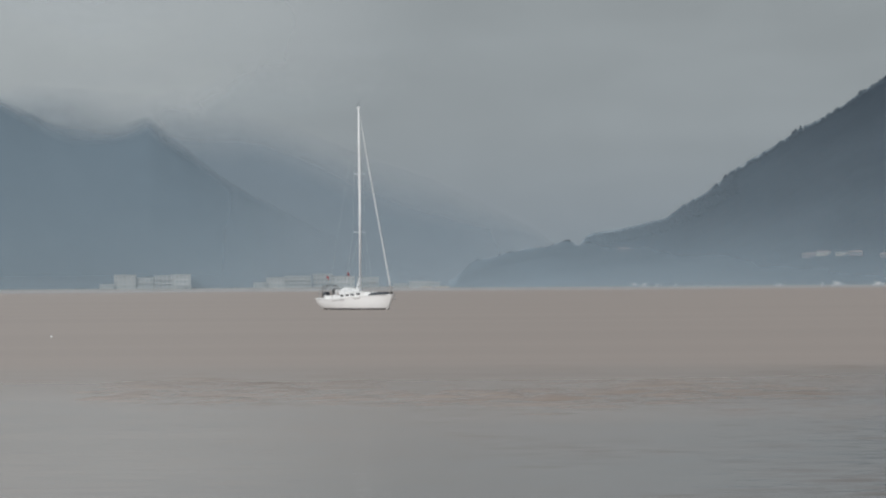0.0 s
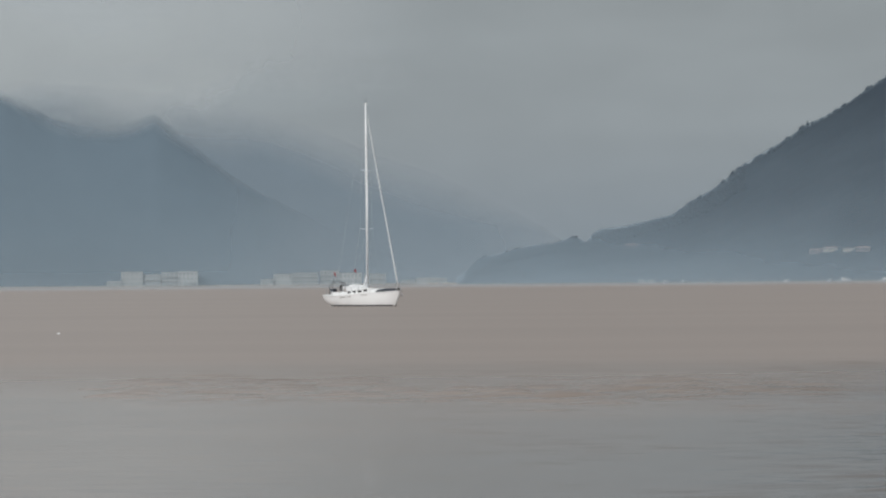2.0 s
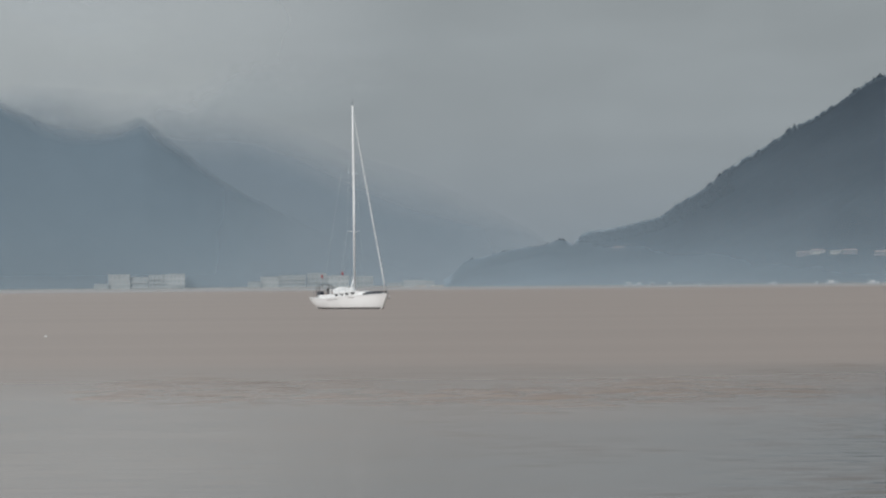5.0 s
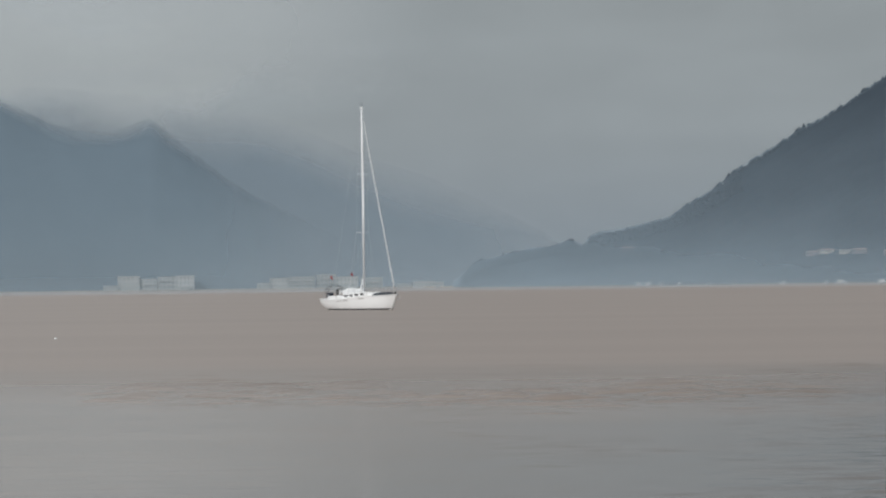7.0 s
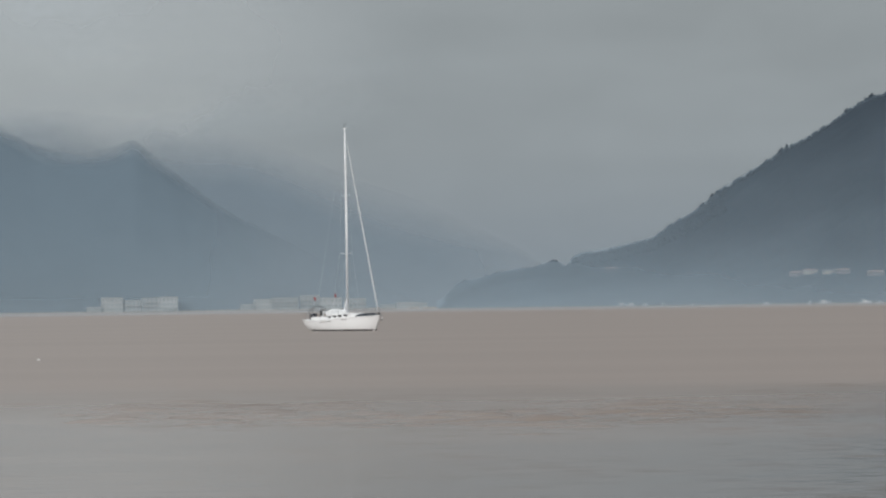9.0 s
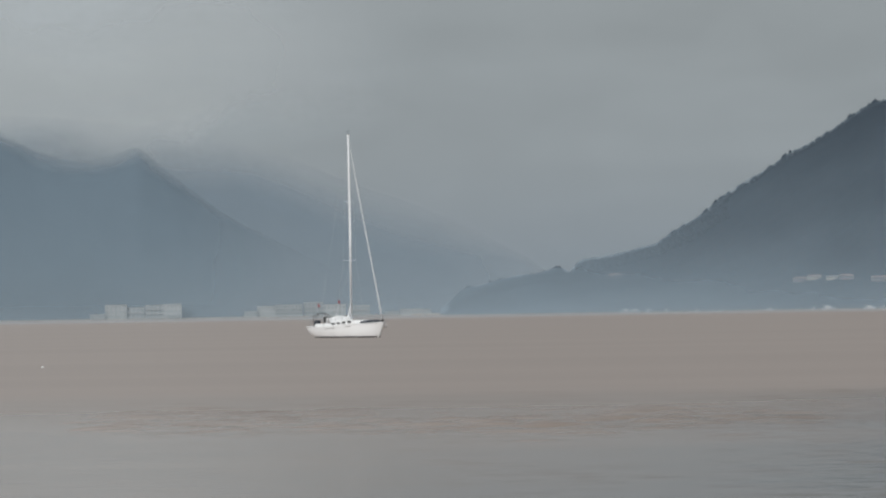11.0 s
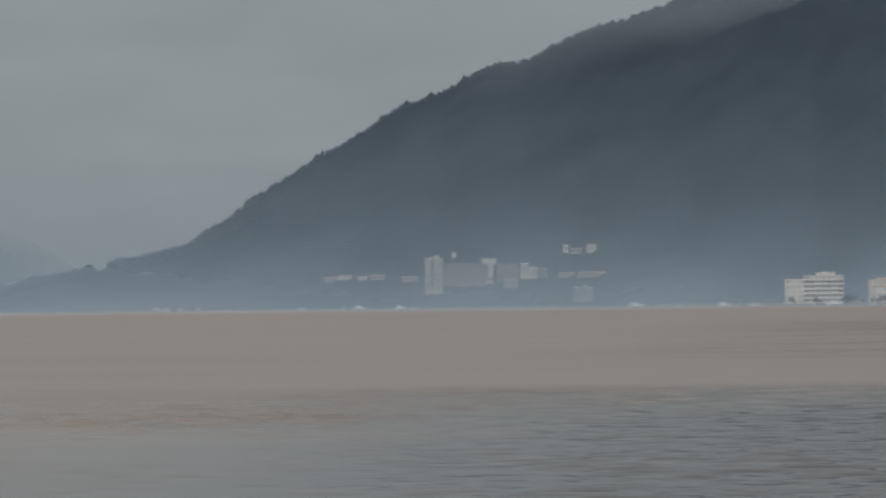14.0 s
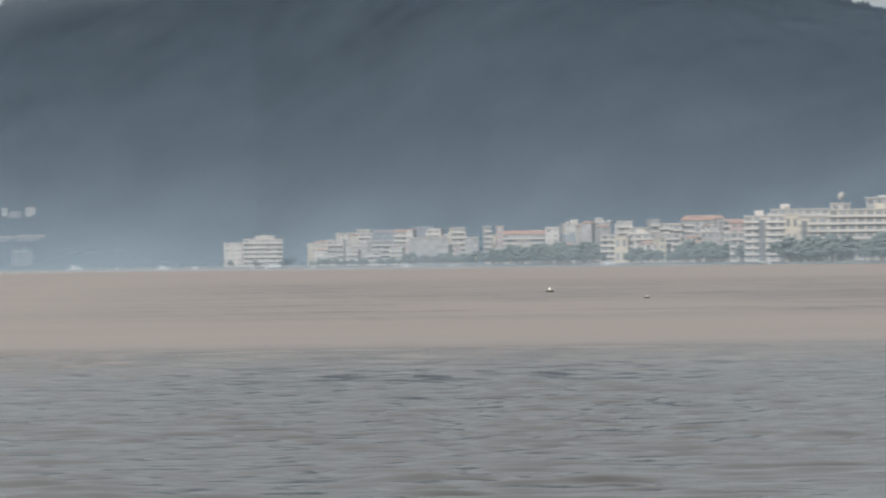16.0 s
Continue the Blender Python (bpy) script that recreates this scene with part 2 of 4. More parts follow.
M_WATER = water_material()
M_HILL = forest_material("pine_forest", (0.014, 0.021, 0.032), (0.031, 0.041, 0.055))
# these two forest colours hold the blue-grey of the haze
M_FAR = fading_forest("hazed_far_forest", (0.142, 0.192, 0.238), (-3.6, -1.4), (0.86, 0.60), (-3.4, -2.0), 0.45)
M_FAINT = fading_forest("hazed_faint_forest", (0.182, 0.232, 0.280), (-0.5, 2.1), (0.66, 0.45), (-3.0, 0.0), 0.3)
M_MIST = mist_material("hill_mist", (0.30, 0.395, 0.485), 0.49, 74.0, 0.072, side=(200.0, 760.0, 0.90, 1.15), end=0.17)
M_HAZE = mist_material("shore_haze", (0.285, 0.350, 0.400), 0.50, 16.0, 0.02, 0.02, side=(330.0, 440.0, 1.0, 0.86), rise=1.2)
M_CLOUD = cloud_material("low_cloud", (0.400, 0.436, 0.458))
M_SUMMIT = summit_cloud_material("summit_cloud", (0.33, 0.375, 0.41), 0.23)
M_SAND = paint("beach_sand", (0.42, 0.37, 0.32), 0.9, 0.15, 0.05)
M_TREE = forest_material("shore_trees", (0.125, 0.152, 0.150), (0.165, 0.192, 0.187), 0.2)
M_WHITE = paint("white_render", (0.52, 0.49, 0.465), 0.85, 0.10, 0.12, vary=0.05)
M_CREAM = paint("cream_render", (0.52, 0.475, 0.40), 0.85, 0.10, 0.12, vary=0.06)
M_GREY = paint("grey_render", (0.355, 0.345, 0.345), 0.85, 0.12, 0.12, vary=0.06)
M_PINK = paint("pink_render", (0.42, 0.33, 0.32), 0.85, 0.12, 0.12, vary=0.06)
M_TILE = paint("roof_tile", (0.42, 0.285, 0.245), 0.85, 0.2, 0.3)
M_CRAFT = paint("chalky_white_gelcoat", (0.74, 0.75, 0.76), 0.5, 0.06, 0.5)
# glass of the farthest blocks, with haze in its colour
M_HAZED = paint("hazed_glass", (0.27, 0.31, 0.335), 0.4, 0.05, 0.2, vary=0.1)
# bluish pale wall colour with distance haze mixed in
M_PALE = paint("hazed_pale_render", (0.40, 0.425, 0.435), 0.85, 0.05, 0.12, vary=0.08)
M_MAUVE = paint("mauve_render", (0.215, 0.155, 0.16), 0.85, 0.10, 0.12)
M_VILLA = paint("faded_villa_render", (0.285, 0.245, 0.245), 0.85, 0.12, 0.12, vary=0.08)
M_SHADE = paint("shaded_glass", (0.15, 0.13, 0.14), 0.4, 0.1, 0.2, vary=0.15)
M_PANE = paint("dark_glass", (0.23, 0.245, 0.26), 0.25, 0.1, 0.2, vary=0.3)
M_GLASS = paint("haze_paled_glass", (0.31, 0.325, 0.34), 0.3, 0.1, 0.2, vary=0.3)
M_HULL = paint("white_gelcoat", (0.80, 0.815, 0.83), 0.3, 0.04, 0.6)
M_DECK = paint("deck_white", (0.80, 0.81, 0.82), 0.6, 0.05, 0.8)
M_TEAK = paint("weathered_teak", (0.34, 0.27, 0.20), 0.8, 0.2, 3.0)
M_ALU = paint("mast_white", (0.86, 0.89, 0.93), 0.4, 0.04, 1.0)
M_STEEL = paint("stainless_steel", (0.55, 0.56, 0.58), 0.3, 0.1, 2.0, metal=0.9)
M_WIRE = paint("rigging_wire", (0.45, 0.46, 0.47), 0.5, 0.1, 2.0, metal=0.4)
M_SAIL = paint("rolled_sailcloth", (0.76, 0.78, 0.80), 0.8, 0.08, 1.0)
M_NAVY = paint("dark_blue_canvas", (0.035, 0.045, 0.065), 0.8, 0.2, 1.5)
M_RED = paint("red_flag_cloth", (0.27, 0.03, 0.045), 0.8, 0.1, 3.0)
M_DARK = paint("dark_window", (0.02, 0.022, 0.025), 0.15, 0.1, 1.0)
M_ANTI = paint("dark_boot_stripe", (0.05, 0.05, 0.055), 0.6, 0.2, 1.0)
M_BUOY = paint("faded_buoy_plastic", (0.72, 0.68, 0.58), 0.5, 0.12, 4.0)
M_BLACK = paint("black_rubber", (0.03, 0.03, 0.03), 0.7, 0.2, 4.0)


# ------------------------------------------------------------ mesh helpers
def part(name, bm, mat, parent=None, label="", smooth=False):
    me = bpy.data.meshes.new(name)
    bmesh.ops.recalc_face_normals(bm, faces=bm.faces)
    bm.to_mesh(me)
    bm.free()
    me.materials.append(mat)
    if smooth:
        me.polygons.foreach_set("use_smooth", [True] * len(me.polygons))
    ob = new(name, me)
    ob.parent = parent
    if label:
        ob["label"] = label
    return ob


def shared(name, mesh, parent, m):
    ob = new(name, mesh)
    ob.parent, ob.matrix_basis = parent, m
    return ob


def box(bm, cx, cy, cz, sx, sy, sz, bevel=0.0):
    r = bmesh.ops.create_cube(bm, size=1, matrix=Matrix.LocRotScale((cx, cy, cz), None, (sx, sy, sz)))
    if bevel:
        es = {e for v in r["verts"] for e in v.link_edges}
        bmesh.ops.bevel(bm, geom=list(es), offset=bevel, segments=2, affect="EDGES", profile=0.5)
    return bm


def tube(bm, pts, radii, sides=8):
    """A round bar along points; radii one number or one for each point."""
    pts = [Vector(p) for p in pts]
    if isinstance(radii, (int, float)):
        radii = [radii] * len(pts)
    rings = []
    for i, p in enumerate(pts):
        d = (pts[min(i + 1, len(pts) - 1)] - pts[max(i - 1, 0)]).normalized()
        q = d.to_track_quat("Z", "Y")
        rings.append([bm.verts.new(p + q @ Vector((math.cos(a) * radii[i], math.sin(a) * radii[i], 0)))
                      for a in (2 * math.pi * k / sides for k in range(sides))])
    for a, b in zip(rings, rings[1:]):
        for k in range(sides):
            bm.faces.new((a[k], a[(k + 1) % sides], b[(k + 1) % sides], b[k]))
    bm.faces.new(rings[0]), bm.faces.new(rings[-1])
    return bm


def loft(bm, rings, close=False, caps=False):
    vs = [[bm.verts.new(p) for p in ring] for ring in rings]
    for a, b in zip(vs, vs[1:]):
        m = len(a)
        for k in range(m if close else m - 1):
            bm.faces.new((a[k], a[(k + 1) % m], b[(k + 1) % m], b[k]))
    if caps:
        bm.faces.new(vs[0]), bm.faces.new(vs[-1])
    return bm


def grid_mesh(name, xs, ys, zs, mat, smooth=True, uv=None):
    """A sheet from arrays of rows and columns; uv: two arrays for its texture space."""
    rows, cols = xs.shape
    co = np.stack([xs, ys, zs], -1).reshape(-1, 3)
    i = np.arange(rows * cols).reshape(rows, cols)
    f = np.stack([i[:-1, :-1], i[:-1, 1:], i[1:, 1:], i[1:, :-1]], -1).reshape(-1, 4)
    me = bpy.data.meshes.new(name)
    me.from_pydata(co.tolist(), [], f.tolist())
    me.materials.append(mat)
    if uv:
        flat = np.stack([uv[0], uv[1]], -1).reshape(-1, 2)[f.reshape(-1)]
        me.uv_layers.new(name="UVMap").data.foreach_set("uv", flat.reshape(-1).astype(np.float32))
    if smooth:
        me.polygons.foreach_set("use_smooth", [True] * len(me.polygons))
    return new(name, me)


def fractal(x, y, seed, octaves=5, rough=0.5):
    """Smooth value noise on arrays, about -1 to 1."""
    rng = np.random.default_rng(seed)
    out, amp, tot = np.zeros_like(x, dtype=float), 1.0, 0.0
    for o in range(octaves):
        tab = rng.uniform(-1, 1, (64, 64))
        u, v = x * 2 ** o + 13.7 * o, y * 2 ** o + 5.1 * o
        iu, iv = np.floor(u).astype(int), np.floor(v).astype(int)
        fu, fv = u - iu, v - iv
        fu, fv = fu * fu * (3 - 2 * fu), fv * fv * (3 - 2 * fv)
        a, b = tab[iu % 64, iv % 64], tab[(iu + 1) % 64, iv % 64]
        c, d = tab[iu % 64, (iv + 1) % 64], tab[(iu + 1) % 64, (iv + 1) % 64]
        out += amp * ((a * (1 - fu) + b * fu) * (1 - fv) + (c * (1 - fu) + d * fu) * fv)
        tot += amp
        amp *= rough
    return out / tot * 1.6


# ------------------------------------------------------------ water: one sheet to the horizon
def build_water():
    az = np.concatenate([np.arange(-180, -8, 6.0), np.arange(-8, 21, 0.11), np.arange(21, 180.1, 5.0)])
    az[-1] = 180.0
    rs = [0.0, 6, 15, 25, 34]
    while rs[-1] < 330:
        r = rs[-1]
        rs.append(r + max(0.10, (0.38 if r < 116 else 0.62) * r * r / 16000.0))
    rs += [360, 420, 500, 620, 800, 1100, 1500, 2200, 3000, 4000, 4600, 5400, 8000]
    A, R = np.meshgrid(np.radians(az), np.array(rs))
    X, Y = R * np.sin(A), R * np.cos(A)
    rng = np.random.default_rng(4)
    Z = np.zeros_like(X)
    # wind: a light air that freshens towards +x, in patches
    gust = np.clip(0.5 + 0.9 * fractal(X * 0.05, Y * 0.022, 3, 3), 0, 1)
    fresh = 1 / (1 + np.exp(-(np.degrees(A) - 7.0) / 1.3))
    slick = 1 / (1 + np.exp(-(R - 112) / 3.5))
    streaky = np.clip(fractal(X * 0.015, Y * 0.035, 8, 3), 0, 1)
    cats = np.clip(0.45 + 1.1 * fractal(X * 0.22, Y * 0.07, 15, 3), 0.1, 1.2)
    calm = 0.28 + 2.3 * gust ** 2 * cats
    power = calm * (1 - fresh) + fresh * (0.85 + 0.9 * cats)
    power *= (1 - 0.80 * slick)
    power += fresh * slick * 0.7 * streaky
    for k in range(80):
        lam = 0.34 * (4.6 ** rng.random())
        th = radians(-90 + rng.normal(0, 20))
        a = 0.0021 * lam ** 0.8
        kx, ky = 2 * math.pi / lam * math.cos(th), 2 * math.pi / lam * math.sin(th)
        ph = kx * X + ky * Y + rng.uniform(0, 6.28) + 1.5 * fractal(X * 0.06, Y * 0.06, 20 + k % 5, 2)
        fade = np.clip((lam * 16000.0 / (R * R) - np.where(R < 116, 0.75, 1.2)) / np.where(R < 116, 1.0, 2.0), 0, 1)
        Z += a * fade * np.sin(ph)
    Z *= power
    Z[(R < 30) | (R > 330)] = 0
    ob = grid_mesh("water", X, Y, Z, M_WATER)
    tagged(ob, "calm silt-brown sea with fine grey ripples", "sea", kind="structure")


build_water()

# ------------------------------------------------------------ mountains
EL0 = 0.078  # tilt of the far waterline


def profile(az, pairs):
    p = np.array(pairs)
    return np.interp(az, p[:, 0], p[:, 1])


def smoothed(az, pairs, width=0.06):
    return (profile(az - width, pairs) + profile(az, pairs) * 2 + profile(az + width, pairs)) / 4


def shore(az):
    """Distance to the waterline."""
    return profile(az, [(-14, 4300), (-6, 4480), (-0.3, 4520), (0.12, 4080), (2, 3820), (5, 3560), (8, 3300), (10.6, 3080),
                        (14, 2480), (18.4, 1960), (23, 1700), (28, 1500)])


def terrain(name, az0, az1, step, ridge, crest_r, front_r, back_r, seed, mat, rough_h, rows=90, power=1.0, flat=None, crowns=0.0, bump=1.5, back=True):
    """A mountain between the bearings az0 and az1: ridge is its skyline (bearing, degrees up), at the distance crest_r."""
    az = np.arange(az0, az1 + step, step)
    u = np.linspace(0, 1, rows)
    if back:
        u = np.concatenate([u, np.linspace(1.04, 1.6, 8)])
    A, U = np.meshgrid(az, u)
    front, crest = front_r(A), crest_r(A)
    R = np.where(U <= 1, front + (crest - front) * U, crest + (back_r - crest) * (U - 1) / 0.6)
    X, Y = R * np.sin(np.radians(A)), R * np.cos(np.radians(A))
    top = EYE_H + crest * np.tan(np.radians(smoothed(A, ridge) - EL0 - crowns * np.clip((A - 1.6) / 1.2, 0.3, 1)))
    lo = flat(A) if flat else 0.0
    W = np.clip((U - lo) / (1 - lo), 0, 1)
    rise = np.where(U <= 1, np.sin(W * math.pi / 2) ** power, 1 - 0.5 * np.clip((U - 1) / 0.6, 0, 1) ** 1.5)
    n = fractal(X / 260, Y / 260, seed, 5)
    gully = np.abs(fractal(X / 150, Y / 420, seed + 1, 4))
    env = np.clip(W * 6, 0, 1) * np.clip(np.abs(1 - U) * 3.0, 0.0, 1) * np.minimum(1, (top / 200) ** 2)
    Z = top * rise + env * (n * rough_h - gully * rough_h * 0.9)
    crown = fractal(X / 16, Y / 16, seed + 2, 1)
    Z += (crown - 1) * bump * np.clip(W * 8, 0, 1)
    Z = np.where(U <= 0.001, -0.3, np.maximum(Z, 1.2))
    ob = grid_mesh(name, X, Y, Z, mat, uv=(A, Z / np.maximum(top, 1.0)))
    return ob, (X, Y, Z)


def evened(a, k):
    """Moving average over 2k + 1 rows and columns."""
    p = np.pad(a, k, mode="edge")
    for axis in (0, 1):
        p = sum(np.roll(p, d, axis) for d in range(-k, k + 1)) / (2 * k + 1)
    return p[k:-k, k:-k]


def veil(name, arrays, mat, parent, near, rows, lift, flat=0.0):
    """An added sheet for the haze, a little above and in front of a slope, evened over its gullies."""
    X, Y, Z = arrays
    crest = np.clip((np.arange(rows) / (rows - 1) - 0.8) * 6, 0, 1)[:, None]
    Z = evened(Z[:rows], 5) * (1 - crest) + Z[:rows] * crest
    X, Y, Z = (a[:rows:2, ::3] for a in (X, Y, Z))
    r = np.hypot(X, Y)
    s = (r - near) / r
    u = np.linspace(0, 1, len(X))
    up = lift * (np.clip((u - flat) * 9, 0, 1) * np.clip((0.86 - u) * 4, 0, 1))[:, None]
    high = np.clip((Z.max(0) - 150) / 90, 0.0, 1)[None, :]
    up = up * high + 5.5 * np.clip((u - 0.75) * 4, 0, 1)[:, None]
    ob = grid_mesh(name, X * s, Y * s, EYE_H + (Z - EYE_H) * s + up, mat)
    ob.parent = parent
    return ob


RIDGE_R = [(0.10, 0.06), (0.17, 0.10), (0.35, 0.317), (0.65, 0.39), (1.05, 0.485), (1.5, 0.575), (1.62, 0.605), (1.67, 0.58), (1.71, 0.38), (1.75, 0.58), (1.81, 0.645),
           (1.97, 0.70), (2.4, 0.79), (2.82, 0.915), (3.0, 1.05), (3.38, 1.26), (3.76, 1.571), (4.0, 1.70), (4.37, 1.935), (4.52, 2.045), (4.72, 2.13),
           (5.1, 2.36), (5.5, 2.61), (6.02, 2.76), (6.3, 2.94), (6.59, 3.06), (6.8, 3.09), (7.01, 3.11), (7.3, 3.27), (7.58, 3.41), (7.9, 3.55), (8.22, 3.62),
           (8.78, 3.81), (9.6, 4.2), (11, 4.7), (12.5, 5.0), (14.5, 4.9), (16.2, 4.1), (17.2, 3.5), (17.86, 3.30), (18.46, 3.16), (20, 3.0), (24, 2.4), (28, 1.6)]
hill, hill_arr = terrain("mountain", 0.10, 28, 0.03, RIDGE_R, lambda a: profile(a, [(0, 4250), (3, 4330), (6, 4420), (12, 4350), (18, 3900), (28, 3400)]),
                         lambda a: shore(a) + 14 + 30 * np.clip(a / 3, 0, 1), 4960, 11, M_HILL, 9.5, rows=110, power=1.15, flat=lambda a: profile(a, [(0, 0.1), (8, 0.12), (11, 0.2), (14, 0.26), (28, 0.26)]), crowns=0.06)
tagged(hill, "dark pine-forested mountain dropping to the bay", "mountain", kind="structure")
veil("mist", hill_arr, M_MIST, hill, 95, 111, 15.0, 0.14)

RIDGE_L = [(-16, 2.9), (-9, 2.95), (-7, 2.85), (-5.7, 2.62), (-5.46, 2.53), (-5.18, 2.32), (-4.94, 2.18), (-4.55, 2.07), (-4.2, 2.05), (-3.95, 2.10), (-3.8, 2.16),
           (-3.64, 2.21), (-3.5, 2.10), (-3.22, 1.865), (-3.0, 1.68), (-2.65, 1.42), (-2.3, 1.20), (-1.25, 0.66), (-0.2, 0.17), (0.0, 0.08)]
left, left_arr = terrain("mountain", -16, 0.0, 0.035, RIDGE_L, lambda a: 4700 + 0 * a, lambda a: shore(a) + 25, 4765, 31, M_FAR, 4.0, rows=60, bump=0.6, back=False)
tagged(left, "hazy blue-grey wooded mountain under low cloud", "mountain", kind="structure")

RIDGE_F = [(-10, 2.75), (-5, 2.6), (-3.6, 2.48), (-3.07, 2.42), (-2.5, 2.36), (-2.1, 2.2), (-1.53, 1.95), (-0.9, 1.68), (-0.13, 1.42), (0.5, 1.12), (1.2, 0.76), (1.63, 0.42), (2.2, 0.08)]
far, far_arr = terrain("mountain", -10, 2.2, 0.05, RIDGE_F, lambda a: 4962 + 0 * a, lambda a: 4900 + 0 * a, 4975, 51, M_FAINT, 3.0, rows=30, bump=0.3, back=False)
tagged(far, "faint grey mountain lost in mist across the bay", "mountain", kind="structure")


def build_cloud():
    az = np.linspace(-13, 1.5, 90)
    u = np.linspace(0, 1, 36)
    A, U = np.meshgrid(az, u)
    n = fractal(A * 1.3, U * 4, 71, 4)
    R = 4975 + 8 * np.sin(U * math.pi) + 2.0 * n
    Z = EYE_H + 4975 * np.tan(np.radians(1.62 + 3.2 * U - EL0))
    ob = grid_mesh("cloud_bank", R * np.sin(np.radians(A)), R * np.cos(np.radians(A)), Z, M_CLOUD, uv=(A, U))
    tagged(ob, "pale grey low cloud bank over the mountain tops", "cloud", kind="structure")


build_cloud()


def build_summit_cloud():
    A, U = np.meshgrid(np.linspace(5.2, 14, 60), np.linspace(2.2, 5.7, 30))
    R = 3960 + 6 * fractal(A, U, 73, 3)
    Z = EYE_H + R * np.tan(np.radians(U - EL0))
    ob = grid_mesh("summit_cloud", R * np.sin(np.radians(A)), R * np.cos(np.radians(A)), Z, M_SUMMIT, uv=(A, U))
    tagged(ob, "thin grey cloud touching the mountain summit", "cloud", kind="structure")


build_summit_cloud()


def build_beach():
    az = np.concatenate([np.arange(-16, -0.3, 0.1), np.arange(-0.3, 28, 0.05)])
    u = np.array([0, 0.25, 0.6, 1.0])
    A, U = np.meshgrid(az, u)
    r = shore(A) + 3 * fractal(A * 3, U * 0, 5, 3)
    R = r - 6 + 75 * U
    Z = np.array([-0.4, 0.7, 1.3, 1.6])[:, None] + 0 * A
    ob = grid_mesh("beach", R * np.sin(np.radians(A)), R * np.cos(np.radians(A)), Z, M_SAND)
    tagged(ob, "pale narrow beach strip along the bay", "beach", kind="structure")


build_beach()


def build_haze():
    """A see-through sheet added over the bay in place of sea haze, thinning upwards."""
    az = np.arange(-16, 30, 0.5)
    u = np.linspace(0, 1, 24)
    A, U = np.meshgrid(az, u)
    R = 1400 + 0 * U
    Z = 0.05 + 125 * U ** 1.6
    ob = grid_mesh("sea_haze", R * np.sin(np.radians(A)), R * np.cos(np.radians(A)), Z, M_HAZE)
    tagged(ob, "thin blue-grey see-through sheet standing in for sea haze before the shore", "haze", kind="structure")


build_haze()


# ------------------------------------------------------------ trees
def clump_shape(rng, n=1):
    bm = bmesh.new()
    bmesh.ops.create_icosphere(bm, subdivisions=n, radius=1.0)
    for v in bm.verts:
        v.co *= 1 + rng.uniform(-0.28, 0.28)
    bm.verts.ensure_lookup_table()
    co = np.array([v.co[:] for v in bm.verts])
    fa = np.array([[v.index for v in f.verts] for f in bm.faces])
    bm.free()
    return co, fa


def scatter(name, places, sizes, mat, seed, label, kind="stuff", category="trees", n=1):
    """Many uneven crowns joined into one mesh."""
    rng = random.Random(seed)
    shapes = [clump_shape(rng, n) for _ in range(9)]
    cos, fas, base = [], [], 0
    for p, s in zip(places, sizes):
        co, fa = shapes[rng.randrange(9)]
        t = rng.uniform(0, 6.28)
        rot = np.array([[math.cos(t), -math.sin(t), 0], [math.sin(t), math.cos(t), 0], [0, 0, 1]])
        w, h = s
        cos.append((co @ rot.T) * (w, w, h) + p)
        fas.append(fa + base)
        base += len(co)
    me = bpy.data.meshes.new(name)
    me.from_pydata(np.concatenate(cos).tolist(), [], np.concatenate(fas).tolist())
    me.materials.append(mat)
    me.polygons.foreach_set("use_smooth", [True] * len(me.polygons))
    ob = new(name, me)
    tagged(ob, label, category, kind=kind)
    return ob


def forest():
    X, Y, Z = hill_arr
    rng = np.random.default_rng(9)
    rows, cols = X.shape
    places, sizes = [], []

    def plant(i, j, s, tall):
        fi, fj = rng.random(), rng.random()
        p = [(a[i, j] * (1 - fi) + a[i + 1, j] * fi) * (1 - fj) + (a[i, j + 1] * (1 - fi) + a[i + 1, j + 1] * fi) * fj for a in (X, Y, Z)]
        if p[2] > 6:
            places.append((p[0], p[1], p[2] + s * 0.1))
            sizes.append((s, s * tall))

    last = int(19.5 / 0.03)
    for k in range(4200):  # the skyline
        plant(108 - rng.integers(0, 6), rng.integers(0, last), 1.3 + 2.1 * rng.random() ** 2, 1.0 + 1.0 * rng.random())
    for k in range(2600):  # the low point
        plant(107 - rng.integers(0, 34), rng.integers(0, 120), 1.3 + 1.9 * rng.random() ** 2, 0.9 + 0.7 * rng.random())
    # taller pines on the skyline
    for a, h in ((4.50, 5.5), (4.56, 4), (4.05, 4), (3.72, 4), (5.16, 4), (5.5, 5), (6.62, 4.5), (17.9, 7), (18.05, 6), (18.2, 7.5), (18.4, 6)):
        j = int((a - 0.10) / 0.03)
        places.append((X[109, j], Y[109, j], Z[109, j] + h * 0.4))
        sizes.append((h * 0.5, h))
    scatter("forest", places, sizes, M_HILL, 5, "dark pines along the mountain crest and low point")


forest()


# ------------------------------------------------------------ the town and resorts along the shore
def window_mesh(mat):
    bm = bmesh.new()
    box(bm, 0, 0, 0, 1, 1, 1)
    me = bpy.data.meshes.new("window")
    bm.to_mesh(me)
    bm.free()
    me.materials.append(mat)
    return me


# glass picked by distance; the haze before it is put into its tone
W_FAR, W_NEAR, W_HAZY, W_SHADE = (window_mesh(m) for m in (M_GLASS, M_PANE, M_HAZED, M_SHADE))


def ground_at(az, r):
    """Height of the slope at a bearing and distance."""
    X, Y, Z = hill_arr
    j = min(max(int(round((az - 0.10) / 0.03)), 0), X.shape[1] - 1)
    return float(np.interp(r, np.hypot(X[:110, j], Y[:110, j]), Z[:110, j]))


